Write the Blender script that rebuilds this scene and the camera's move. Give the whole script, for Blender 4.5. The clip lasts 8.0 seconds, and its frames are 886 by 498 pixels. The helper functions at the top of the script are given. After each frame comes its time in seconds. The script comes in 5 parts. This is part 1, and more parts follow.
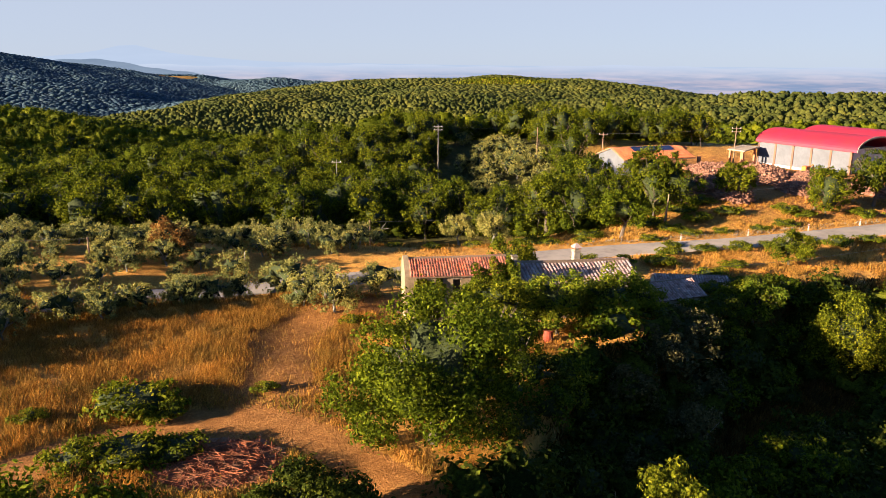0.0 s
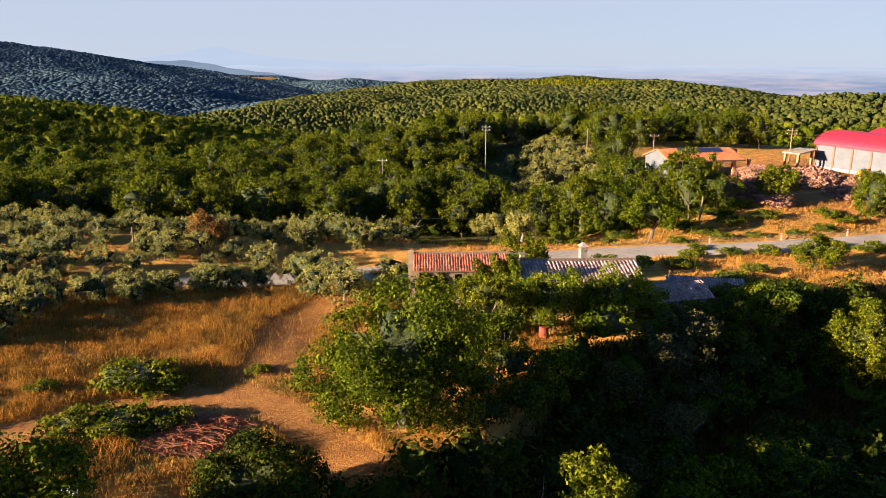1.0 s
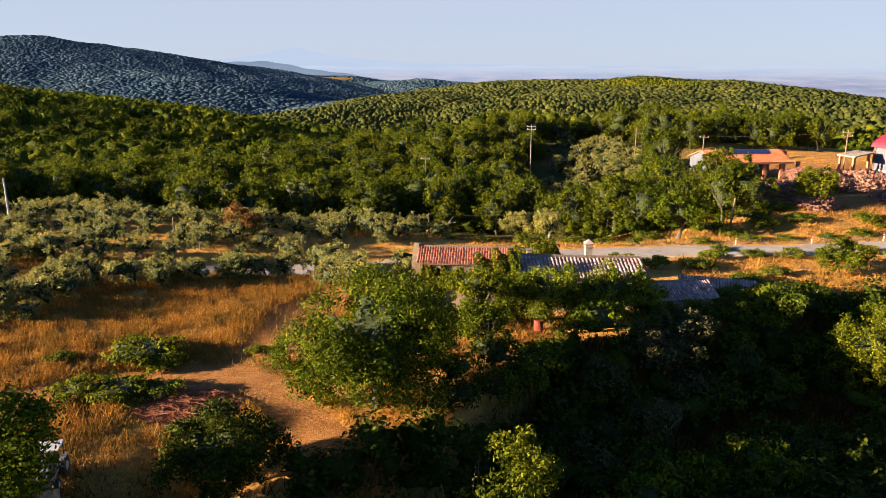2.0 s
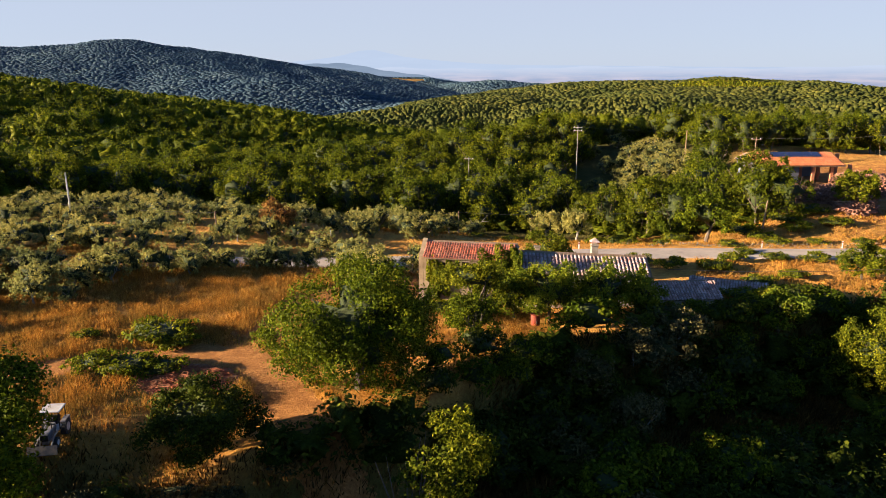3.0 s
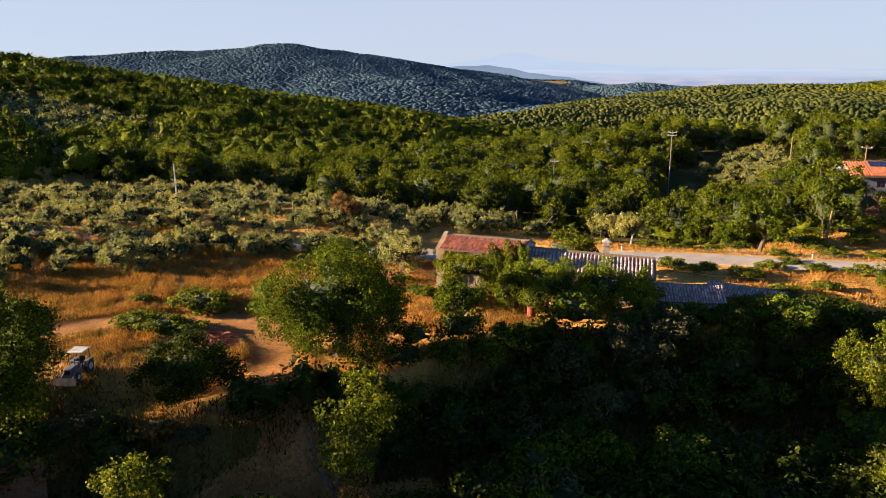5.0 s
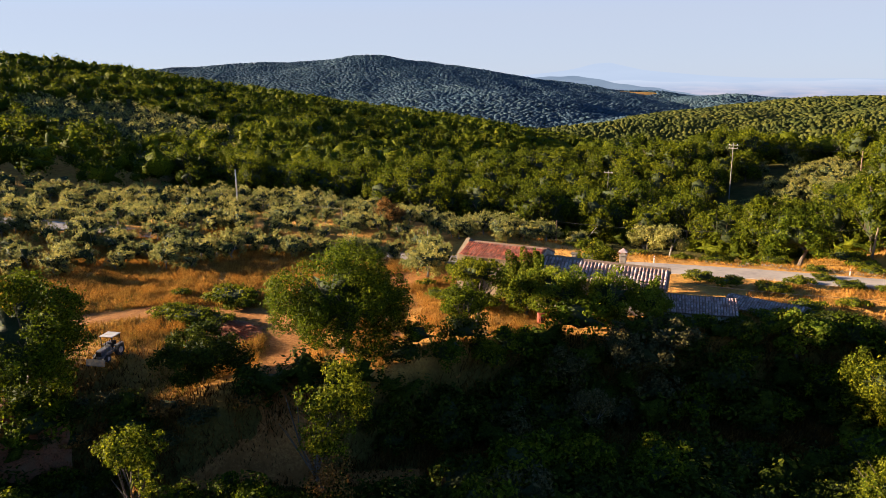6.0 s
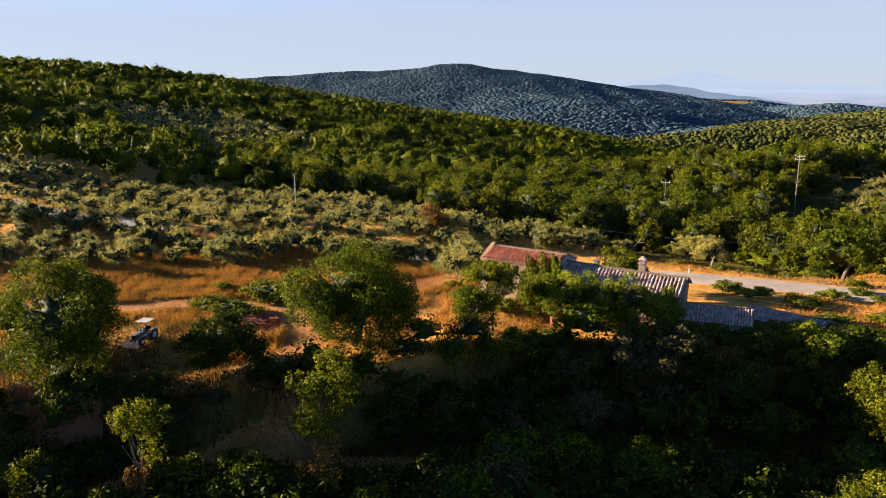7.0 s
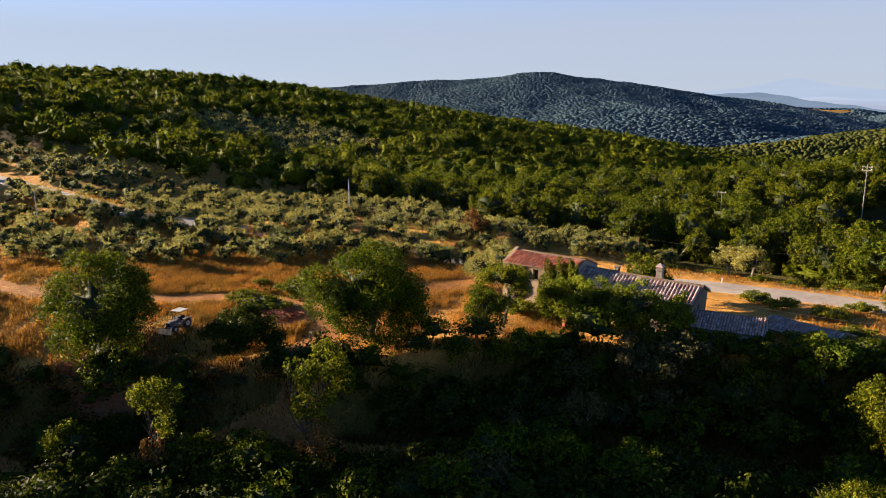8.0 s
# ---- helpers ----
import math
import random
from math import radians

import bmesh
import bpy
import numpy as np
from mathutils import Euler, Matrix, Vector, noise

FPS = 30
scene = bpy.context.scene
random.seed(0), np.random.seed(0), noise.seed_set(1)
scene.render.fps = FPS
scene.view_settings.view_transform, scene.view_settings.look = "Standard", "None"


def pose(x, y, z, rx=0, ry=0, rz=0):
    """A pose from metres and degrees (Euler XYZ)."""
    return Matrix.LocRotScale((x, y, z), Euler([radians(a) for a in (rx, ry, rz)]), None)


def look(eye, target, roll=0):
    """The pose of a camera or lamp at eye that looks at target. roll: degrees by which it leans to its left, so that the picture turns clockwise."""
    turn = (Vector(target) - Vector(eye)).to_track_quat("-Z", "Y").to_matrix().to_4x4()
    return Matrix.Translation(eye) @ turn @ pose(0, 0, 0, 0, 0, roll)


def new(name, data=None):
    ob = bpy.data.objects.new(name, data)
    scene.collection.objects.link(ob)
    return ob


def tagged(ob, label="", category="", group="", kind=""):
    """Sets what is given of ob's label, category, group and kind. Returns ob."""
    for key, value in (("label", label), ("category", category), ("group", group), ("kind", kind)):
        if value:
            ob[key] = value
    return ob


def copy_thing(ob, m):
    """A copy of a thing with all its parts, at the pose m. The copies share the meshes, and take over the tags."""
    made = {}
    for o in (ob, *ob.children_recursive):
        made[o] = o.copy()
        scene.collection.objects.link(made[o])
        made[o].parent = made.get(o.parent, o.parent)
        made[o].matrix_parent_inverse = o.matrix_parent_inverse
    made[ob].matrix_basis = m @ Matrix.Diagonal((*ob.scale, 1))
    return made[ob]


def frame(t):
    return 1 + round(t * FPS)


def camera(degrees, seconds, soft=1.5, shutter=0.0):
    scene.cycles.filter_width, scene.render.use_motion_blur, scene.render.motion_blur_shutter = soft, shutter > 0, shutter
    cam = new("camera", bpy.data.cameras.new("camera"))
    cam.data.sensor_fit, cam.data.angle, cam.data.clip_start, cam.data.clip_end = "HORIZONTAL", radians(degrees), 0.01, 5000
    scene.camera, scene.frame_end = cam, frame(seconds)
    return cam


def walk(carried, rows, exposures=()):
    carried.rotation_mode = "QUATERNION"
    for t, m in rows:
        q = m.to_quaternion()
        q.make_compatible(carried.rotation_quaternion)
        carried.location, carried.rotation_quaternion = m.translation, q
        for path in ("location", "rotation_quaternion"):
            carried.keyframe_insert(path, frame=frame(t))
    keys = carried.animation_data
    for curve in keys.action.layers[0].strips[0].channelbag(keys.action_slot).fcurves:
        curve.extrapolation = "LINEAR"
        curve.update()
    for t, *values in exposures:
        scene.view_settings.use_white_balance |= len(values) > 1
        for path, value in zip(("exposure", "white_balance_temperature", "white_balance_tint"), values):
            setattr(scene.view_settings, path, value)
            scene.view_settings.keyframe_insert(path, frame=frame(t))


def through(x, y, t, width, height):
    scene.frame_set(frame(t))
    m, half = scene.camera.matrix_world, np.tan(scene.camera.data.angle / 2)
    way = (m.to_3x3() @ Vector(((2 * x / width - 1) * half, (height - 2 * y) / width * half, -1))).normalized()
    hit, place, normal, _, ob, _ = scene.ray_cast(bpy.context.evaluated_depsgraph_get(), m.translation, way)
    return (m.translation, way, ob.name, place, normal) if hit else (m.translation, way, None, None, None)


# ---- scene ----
cam = camera(62.83, 8.0, 0.8)
PATH = [
    (0, (-0.675, 0.487, 21.985), (-0.6592, 2.4207, 21.4743), 0.2),
    (0.5, (2.262, -0.403, 22.021), (2.1812, 1.5288, 21.5111), 0.05),
    (1, (5.405, -1.156, 22.025), (5.2218, 0.7698, 21.5158), 0.02),
    (1.5, (8.415, -1.794, 21.906), (8.1382, 0.1202, 21.3973), 0.03),
    (3, (18.002, -3.474, 21.991), (17.4397, -1.622, 21.487), -0.33),
    (3.5, (21.097, -3.771, 21.997), (20.4468, -1.9478, 21.4954), -0.36),
    (4, (24.45, -3.837, 22.046), (23.7071, -2.0485, 21.5458), -0.37),
    (5.5, (34.635, -3.402, 22.406), (33.6215, -1.7476, 21.9209), -0.45),
    (6, (38.088, -2.845, 22.476), (36.9733, -1.2509, 22.0085), -0.47),
    (6.5, (41.297, -2.104, 22.512), (40.0929, -0.5733, 22.0564), -0.48),
    (7, (44.761, -1.167, 22.515), (43.4639, 0.2889, 22.0714), -0.48),
    (7.5, (47.94, -0.141, 22.515), (46.5619, 1.2426, 22.0827), -0.52),
    (8, (51.315, 1.173, 22.525), (49.8563, 2.4753, 22.1049), -0.56),
]
walk(cam, [(t, look(eye, target, roll)) for t, eye, target, roll in PATH], [(0, 2.46), (5.5, 2.52), (7.5, 2.52), (8, 2.33)])

# ---- world, sun, exposure ----
SUN_AZ, SUN_EL = (-0.92, -0.39), 11.8
world = bpy.data.worlds.new("sky")
scene.world = world
world.use_nodes = True
wn = world.node_tree
sky = wn.nodes.new("ShaderNodeTexSky")
sky.sky_type, sky.sun_disc = "NISHITA", False
sky.sun_elevation = radians(SUN_EL)
sky.sun_rotation = math.atan2(SUN_AZ[0], SUN_AZ[1])
sky.altitude, sky.air_density, sky.dust_density, sky.ozone_density = 600, 0.6, 0.2, 4.0
wn.nodes["Background"].inputs["Strength"].default_value = 0.05
haze = wn.nodes.new("ShaderNodeMix")
haze.data_type = "RGBA"
up = wn.nodes.new("ShaderNodeTexCoord")
axis = wn.nodes.new("ShaderNodeSeparateXYZ")
fade = wn.nodes.new("ShaderNodeMapRange")
fade.interpolation_type = "SMOOTHSTEP"
for k, v in zip(range(1, 5), (0.07, 0.22, 0.92, 0.0)):
    fade.inputs[k].default_value = v
wn.links.new(up.outputs["Generated"], axis.inputs[0])
wn.links.new(axis.outputs["Z"], fade.inputs[0])
wn.links.new(fade.outputs[0], haze.inputs["Factor"])
haze.inputs[7].default_value = (2.05, 2.25, 2.73, 1)
wn.links.new(sky.outputs["Color"], haze.inputs[6])
wn.links.new(haze.outputs[2], wn.nodes["Background"].inputs["Color"])
sun = new("sun", bpy.data.lights.new("sun", "SUN"))
sun.data.energy, sun.data.angle, sun.data.color = 5.0, radians(0.6), (1.0, 0.785, 0.565)
sun_dir = Vector((SUN_AZ[0], SUN_AZ[1], math.tan(radians(SUN_EL)) * math.hypot(*SUN_AZ)))
sun.matrix_world = look(sun_dir * 300, (0, 0, 0))

# ---- materials ----
def shader(name, rough=0.8, metal=0.0, spec=0.3):
    m = bpy.data.materials.new(name)
    m.use_nodes = True
    nt = m.node_tree
    b = nt.nodes["Principled BSDF"]
    b.inputs["Roughness"].default_value = rough
    b.inputs["Metallic"].default_value = metal
    b.inputs["Specular IOR Level"].default_value = spec
    return m, nt, b


def ramp(nt, fac, stops):
    r = nt.nodes.new("ShaderNodeValToRGB")
    el = r.color_ramp.elements
    while len(el) < len(stops):
        el.new(0.5)
    for e, (p, c) in zip(el, stops):
        e.position, e.color = p, (*c, 1)
    nt.links.new(fac, r.inputs["Fac"])
    return r.outputs["Color"]


def noise_tex(nt, scale, detail=5.0, rough=0.6, vec=None, dist=0.0):
    n = nt.nodes.new("ShaderNodeTexNoise")
    n.inputs["Scale"].default_value, n.inputs["Detail"].default_value = scale, detail
    n.inputs["Roughness"].default_value, n.inputs["Distortion"].default_value = rough, dist
    if vec is None:
        g = nt.nodes.new("ShaderNodeNewGeometry")
        vec = g.outputs["Position"]
    nt.links.new(vec, n.inputs["Vector"])
    return n.outputs["Fac"]


def mixc(nt, fac, a, b, mode="MIX"):
    x = nt.nodes.new("ShaderNodeMix")
    x.data_type, x.blend_type = "RGBA", mode
    for sock, v in ((x.inputs["Factor"], fac), (x.inputs[6], a), (x.inputs[7], b)):
        if isinstance(v, (int, float)):
            sock.default_value = v
        elif isinstance(v, tuple):
            sock.default_value = (*v, 1)
        else:
            nt.links.new(v, sock)
    return x.outputs[2]


def bump(nt, b, height, strength=0.4, dist=0.05):
    n = nt.nodes.new("ShaderNodeBump")
    n.inputs["Strength"].default_value, n.inputs["Distance"].default_value = strength, dist
    nt.links.new(height, n.inputs["Height"])
    nt.links.new(n.outputs["Normal"], b.inputs["Normal"])


def surface(name, c0, c1, scale=3.0, rough=0.85, stain=None, stain_scale=0.5, relief=0.4, metal=0.0, spec=0.3, island=0.0):
    """Two colours in a fine grain, a stain at a larger scale, and relief."""
    m, nt, b = shader(name, rough, metal, spec)
    f = noise_tex(nt, scale)
    c = ramp(nt, f, [(0.3, c0), (0.7, c1)])
    if stain:
        s = ramp(nt, noise_tex(nt, stain_scale, 4), [(0.42, (0, 0, 0)), (0.66, (1, 1, 1))])
        c = mixc(nt, s, c, stain)
    if island:
        g = nt.nodes.new("ShaderNodeNewGeometry")
        v = ramp(nt, g.outputs["Random Per Island"], [(0.0, (1 - island,) * 3), (1.0, (1 + island,) * 3)])
        c = mixc(nt, 1.0, c, v, "MULTIPLY")
    nt.links.new(c, b.inputs["Base Color"])
    if relief:
        bump(nt, b, noise_tex(nt, scale * 2.5), relief)
    return m


def foliage(name, dark, mid, light, patch=0.12, through=0.35, rough=0.6, grain=6.0, mottle=0.5):
    """Leaves: colour by leaf and by patch, a little light passing through."""
    m, nt, b = shader(name, rough, 0, 0.04)
    dark, mid, light = [(c[0] * 1.06, c[1] * 0.90, c[2] * 0.60) for c in (dark, mid, light)]
    g = nt.nodes.new("ShaderNodeNewGeometry")
    leaf = ramp(nt, g.outputs["Random Per Island"], [(0.0, dark), (0.55, mid), (1.0, light)])
    big = ramp(nt, noise_tex(nt, patch, 3), [(0.35, (0.62, 0.70, 0.72)), (0.65, (1.25, 1.15, 0.95))])
    c = mixc(nt, 1.0, leaf, big, "MULTIPLY")
    tuft = noise_tex(nt, grain, 4, 0.7)
    c = mixc(nt, 1.0, c, ramp(nt, tuft, [(0.36, (mottle, mottle, mottle * 1.1)), (0.62, (1.6 - 0.6 * mottle, 1.58 - 0.6 * mottle, 1.45 - 0.6 * mottle))]), "MULTIPLY")
    bump(nt, b, tuft, 1.0, 0.3 / grain)
    nt.links.new(c, b.inputs["Base Color"])
    t = nt.nodes.new("ShaderNodeBsdfTranslucent")
    nt.links.new(c, t.inputs["Color"])
    x = nt.nodes.new("ShaderNodeMixShader")
    x.inputs["Fac"].default_value = through
    out = nt.nodes["Material Output"]
    nt.links.new(b.outputs["BSDF"], x.inputs[1])
    nt.links.new(t.outputs["BSDF"], x.inputs[2])
    nt.links.new(x.outputs["Shader"], out.inputs["Surface"])
    return m


OAK = foliage("oak_leaves", (0.026, 0.048, 0.004), (0.078, 0.122, 0.009), (0.150, 0.205, 0.018), 0.12, 0.32)
# Leaves for the gully, darkened so that its shade is in the colour.
SHADE_LEAF = foliage("shade_darkened_leaves", (0.018, 0.032, 0.006), (0.040, 0.064, 0.010), (0.080, 0.110, 0.018), 0.3, 0.3)
BUSH = foliage("bush_leaves", (0.034, 0.056, 0.006), (0.104, 0.142, 0.011), (0.205, 0.245, 0.026), 0.3, 0.40)
FIG = foliage("broad_leaves", (0.070, 0.125, 0.013), (0.135, 0.200, 0.022), (0.225, 0.280, 0.044), 0.3, 0.45)
OLIVE = foliage("olive_leaves", (0.143, 0.172, 0.072), (0.232, 0.262, 0.118), (0.335, 0.360, 0.190), 0.2, 0.42, 0.6, 7.0)
GREYBUSH = foliage("grey_leaves", (0.045, 0.052, 0.030), (0.075, 0.082, 0.050), (0.120, 0.122, 0.085), 0.3, 0.2)
WOODS = foliage("wood_leaves", (0.030, 0.052, 0.008), (0.084, 0.122, 0.010), (0.150, 0.192, 0.017), 0.06, 0.45, 0.6, 3.5)
FARWOODS = foliage("far_wood_leaves", (0.046, 0.066, 0.026), (0.062, 0.084, 0.030), (0.084, 0.102, 0.036), 0.02, 0.25, 0.7, 1.1, 0.5)
# Far foliage tinted blue: the distance haze is put into its base colour.
HAZY_PINES = foliage("haze_blue_needles", (0.036, 0.080, 0.190), (0.046, 0.096, 0.215), (0.058, 0.110, 0.225), 0.008, 0.2, 0.7, 0.15, 0.65)
DRYLEAF = foliage("dry_twigs", (0.120, 0.070, 0.030), (0.190, 0.110, 0.045), (0.260, 0.170, 0.070), 0.5, 0.2)
GRASS = foliage("dry_grass", (0.185, 0.098, 0.028), (0.300, 0.175, 0.052), (0.420, 0.270, 0.095), 0.25, 0.3, 0.8)
BARK = surface("bark", (0.060, 0.045, 0.032), (0.130, 0.100, 0.075), 9, 0.95, None, 1, 0.8)
GREYBARK = surface("grey_bark", (0.130, 0.115, 0.095), (0.240, 0.215, 0.180), 8, 0.95, None, 1, 0.8)

# ---- plan and site ----
# The plan fits an earlier camera and shrinks with distance; site() warps it into metres to fit this camera's view.
GRID = np.array([(0.910336, -0.0058713, -0.00738239, 0.400861),
                 (-0.0387208, 0.924581, -0.0017123, -1.06218),
                 (0.00197288, -0.0364095, 0.895716, 1.62046),
                 (0.000171528, -0.00141253, -0.000571376, 1)])
BACK = np.linalg.inv(GRID)


def laid(g, p):
    p = np.asarray(p, float)
    q = p @ g[:3, :3].T + g[:3, 3]
    return q / (p @ g[3, :3] + g[3, 3])[..., None]


def site(p):
    """World places of the plan places p, (..., 3)."""
    return laid(GRID, p)


def spread(p):
    """How much wider than on the plan a thing at the plan place p is laid out, and by how much it turns."""
    d = (site(np.asarray(p, float) + (0.05, 0, 0)) - site(p)) / 0.05
    return np.linalg.norm(d, axis=-1), np.arctan2(d[..., 1], d[..., 0])


def sited(m):
    """The world pose of a pose on the plan."""
    k, turn = spread(m.translation)
    return Matrix.Translation(site(m.translation)) @ Matrix.Rotation(float(turn), 4, "Z") @ m.to_3x3().to_4x4() @ Matrix.Scale(float(k), 4)


# ---- terrain ----
def sstep(a, b, v):
    t = np.clip((np.asarray(v, float) - a) / (b - a), 0, 1)
    return t * t * (3 - 2 * t)


def bell(x, y, cx, cy, rx, ry, turn=0.0):
    c, s = math.cos(radians(turn)), math.sin(radians(turn))
    u, v = (x - cx) * c + (y - cy) * s, -(x - cx) * s + (y - cy) * c
    return np.exp(-((u / rx) ** 2 + (v / ry) ** 2))


def wavy(x, y, size):
    k = 2 * math.pi / size
    return (np.sin(k * x + 1.3 * np.sin(k * 0.7 * y)) + np.sin(k * 1.13 * y + 1.7 * np.sin(k * 0.6 * x + 2)) + np.sin(k * 0.8 * (x + y) + 4)) / 3


BANK_X = (-120, -40, -24, -17, -11, -2, 3.4, 6, 10, 18, 24, 31, 40, 60, 130)
BANK_Y = (-30, 4, 12, 17.5, 27, 33, 37.5, 46, 56, 59.5, 64.5, 71.5, 75, 79, 92)


def bank(x, y):
    """How far a place lies below the edge of the terrace, into the gully."""
    return np.interp(x, BANK_X, BANK_Y) - y


ROAD_X = (-400, -220, -150, -102, -77, -50, -23, -9.5, 8, 21, 36, 47, 60, 100, 200)
ROAD_Y = (-30, 15, 29, 36, 40.5, 58, 72.6, 76.6, 81, 84, 86, 88.5, 92, 105, 150)
ROAD_Z = (14, 6, 4.8, 4.0, 3.1, 0.7, -1.2, -0.8, 0.4, 0.9, 1.5, 2.0, 2.5, 3.6, 6)


def road_y(x):
    return np.interp(x, ROAD_X, ROAD_Y)


# rises and hollows: centre x, y, radius, height
NEAR_HILLS = [(0, 145, 45, 2.9), (-38, 125, 42, 2.1), (30, 172, 55, 10.0), (50, 125, 45, -6.5), (-80, 105, 50, -4.4), (90, 135, 70, 7.0), (0, 275, 100, -15.7), (-90, 210, 60, -8.0), (-120, 310, 90, -4.2), (-160, 140, 70, -0.8), (-215, 235, 75, 5.6), (-330, 130, 130, 21.5), (-18, 168, 42, 3.2)]
VALLEYS = [(-70, 190, 40, -2.0), (-60, 340, 70, -8.6), (-150, 360, 70, -11.7), (40, 230, 50, -10.2), (-15, 215, 45, -2.7), (-235, 560, 45, -19.4), (-120, 255, 40, 9.9)]
FAR_HILLS = [(-460, 220, 150, 13.9), (-200, 30, 110, 0.4), (-120, 60, 50, 2.4), (-290, 430, 120, -8.5), (-240, 560, 110, 10.3), (-400, 600, 150, 12.3), (-580, 680, 170, 38.8), (-800, 850, 230, 29.9), (-60, 460, 100, -2.4), (80, 450, 110, -14.6), (60, 590, 120, 9.8), (220, 490, 130, 1.1), (-110, 600, 110, -4.1), (420, 480, 200, -5.5), (-620, 420, 180, 26.5), (-330, -20, 130, 21.6)]


def raw_height(x, y):
    h = 0.2 + 0.015 * np.clip(x, 0, 80)
    d = bank(x, y)
    h = h - 6.3 * sstep(0, 8, d) - 0.07 * np.clip(d - 8, 0, 60)
    h = h - 1.4 * sstep(-9, 0, d) * sstep(2, 10, -x)
    h = h + 0.16 * np.clip(-25 - y, 0, 120)
    # unseen wooded rise on the near side of the gully, added to shade it
    h = h + 5.5 * bell(x, y, -42, -16, 34, 15, 8)
    # fields behind the road and the yard
    h = h - 4.2 * sstep(84, 106, y) * (1 - sstep(5, 34, x)) * (1 - 0.6 * sstep(40, 90, -x))
    h = h + 2.9 * sstep(88, 103, y - 0.15 * (x - 40)) * sstep(20, 42, x)
    # hills
    f = 0.1 + sum(a * bell(x, y, cx, cy, r, r) for cx, cy, r, a in NEAR_HILLS + VALLEYS + FAR_HILLS)
    rr = np.hypot(x, y)
    f = f - 60 * sstep(0, 1, (rr - 630 - 170 * sstep(150, 350, -x) + 110 * sstep(60, 220, x)) / 420)
    f = f - 0.13 * np.clip(rr - 1000, 0, 5000)
    far = sstep(88, 140, np.hypot(x, y - 40))
    h = h * (1 - far) + f * far
    far = sstep(160, 420, rr)
    return h + 0.22 * wavy(x, y, 17) + far * (1.6 * wavy(x, y, 150) + 1.3 * wavy(x + 40, y, 61))


def height(x, y):
    x, y = np.asarray(x, float), np.asarray(y, float)
    h = raw_height(x, y)
    ry = road_y(x)
    near = (1 - sstep(3.6, 8.5, np.abs(y - ry))) * (1 - sstep(170, 230, np.abs(x)))
    return h * (1 - near) + np.interp(x, ROAD_X, ROAD_Z) * near


def hz(x, y):
    return float(height(x, y))


# far ridges: crest points (x, y, z), slope of the flanks, width of the rounded top
LEFT_HILL = ([(-330, -60, 37), (-419, 95, 32), (-480, 202, 33), (-500, 290, 19), (-479, 379, 7), (-438, 428, 0), (-359, 476, -19), (-262, 495, -36), (-166, 454, -54)], 0.17, 40)
FRONT_SPUR = ([(-1262, 1520, 66), (-1000, 1330, 16), (-760, 1190, -4), (-660, 1140, -12), (-520, 1030, -62)], 0.2, 80)
LOW_SPUR = ([(-924, 1815, 0), (-700, 1600, -26), (-560, 1540, -52)], 0.2, 60)
MID_HILL = ([(-299, 740, -42), (-262, 830, -34), (-205, 960, -27), (-166, 1068, -23), (-115, 1125, -14), (22, 1150, -13), (108, 1145, -7), (194, 1134, -10), (271, 1097, -22), (330, 1060, -36)], 0.16, 60)
MID_SPUR = ([(22, 1150, -15), (0, 883, -24), (60, 690, -60)], 0.16, 80)
RIGHT_HILL = ([(200, 810, -27), (231, 787, -24), (305, 761, -21), (353, 740, -17), (415, 684, -17), (560, 560, -16)], 0.12, 50)
BLUE_HILL = ([(-2000, 900, 10), (-1574, 1180, 42), (-1390, 1410, 57), (-1262, 1520, 70), (-1208, 1574, 61), (-1080, 1700, 31), (-924, 1815, 4), (-806, 1965, -21), (-700, 2012, -28), (-560, 1985, -42), (-424, 1904, -33), (-340, 1885, -40), (-240, 1850, -62)], 0.17, 60)
FLOOR = -105.0


def ridge(x, y, crest, slope, top):
    """Height of a ridge with straight flanks under a rounded crest."""
    best = np.full(np.shape(x), -1e3)
    for (ax, ay, az), (bx, by, bz) in zip(crest, crest[1:]):
        dx, dy = bx - ax, by - ay
        t = np.clip(((x - ax) * dx + (y - ay) * dy) / (dx * dx + dy * dy), 0, 1)
        d = np.hypot(x - ax - t * dx, y - ay - t * dy)
        best = np.maximum(best, az + (bz - az) * t - slope * (np.hypot(d, top) - top))
    return best


def land(x, y):
    """Ground height at a place of the world."""
    x, y = np.asarray(x, float), np.asarray(y, float)
    z = np.zeros(x.shape)
    for _ in range(3):
        p = laid(BACK, np.stack([x, y, z], -1))
        p[..., 2] = height(p[..., 0], p[..., 1])
        z = site(p)[..., 2]
    rr = np.hypot(x - 20, y)
    z = np.where(rr < 360, z, 0.0)
    hills = np.maximum.reduce([ridge(x, y, *h) for h in (LEFT_HILL, MID_HILL, RIGHT_HILL, BLUE_HILL, MID_SPUR, FRONT_SPUR, LOW_SPUR)])
    hills = hills + 2.5 * wavy(x, y, 330) * sstep(300, 800, rr) + 1.5 * wavy(x + 70, y, 120) * sstep(250, 500, rr)
    hills = np.maximum(hills, FLOOR) - 0.09 * np.clip(rr - 2500, 0, 4000)
    far = sstep(235, 345, rr)
    return z * (1 - far) + hills * far


def mesh_obj(name, verts, faces, mat=None, parent=None, smooth=False):
    me = bpy.data.meshes.new(name)
    me.from_pydata([tuple(v) for v in verts], [], [tuple(f) for f in faces])
    if mat:
        me.materials.append(mat)
    if smooth:
        me.shade_smooth()
    ob = new(name, me)
    ob.parent = parent
    return ob


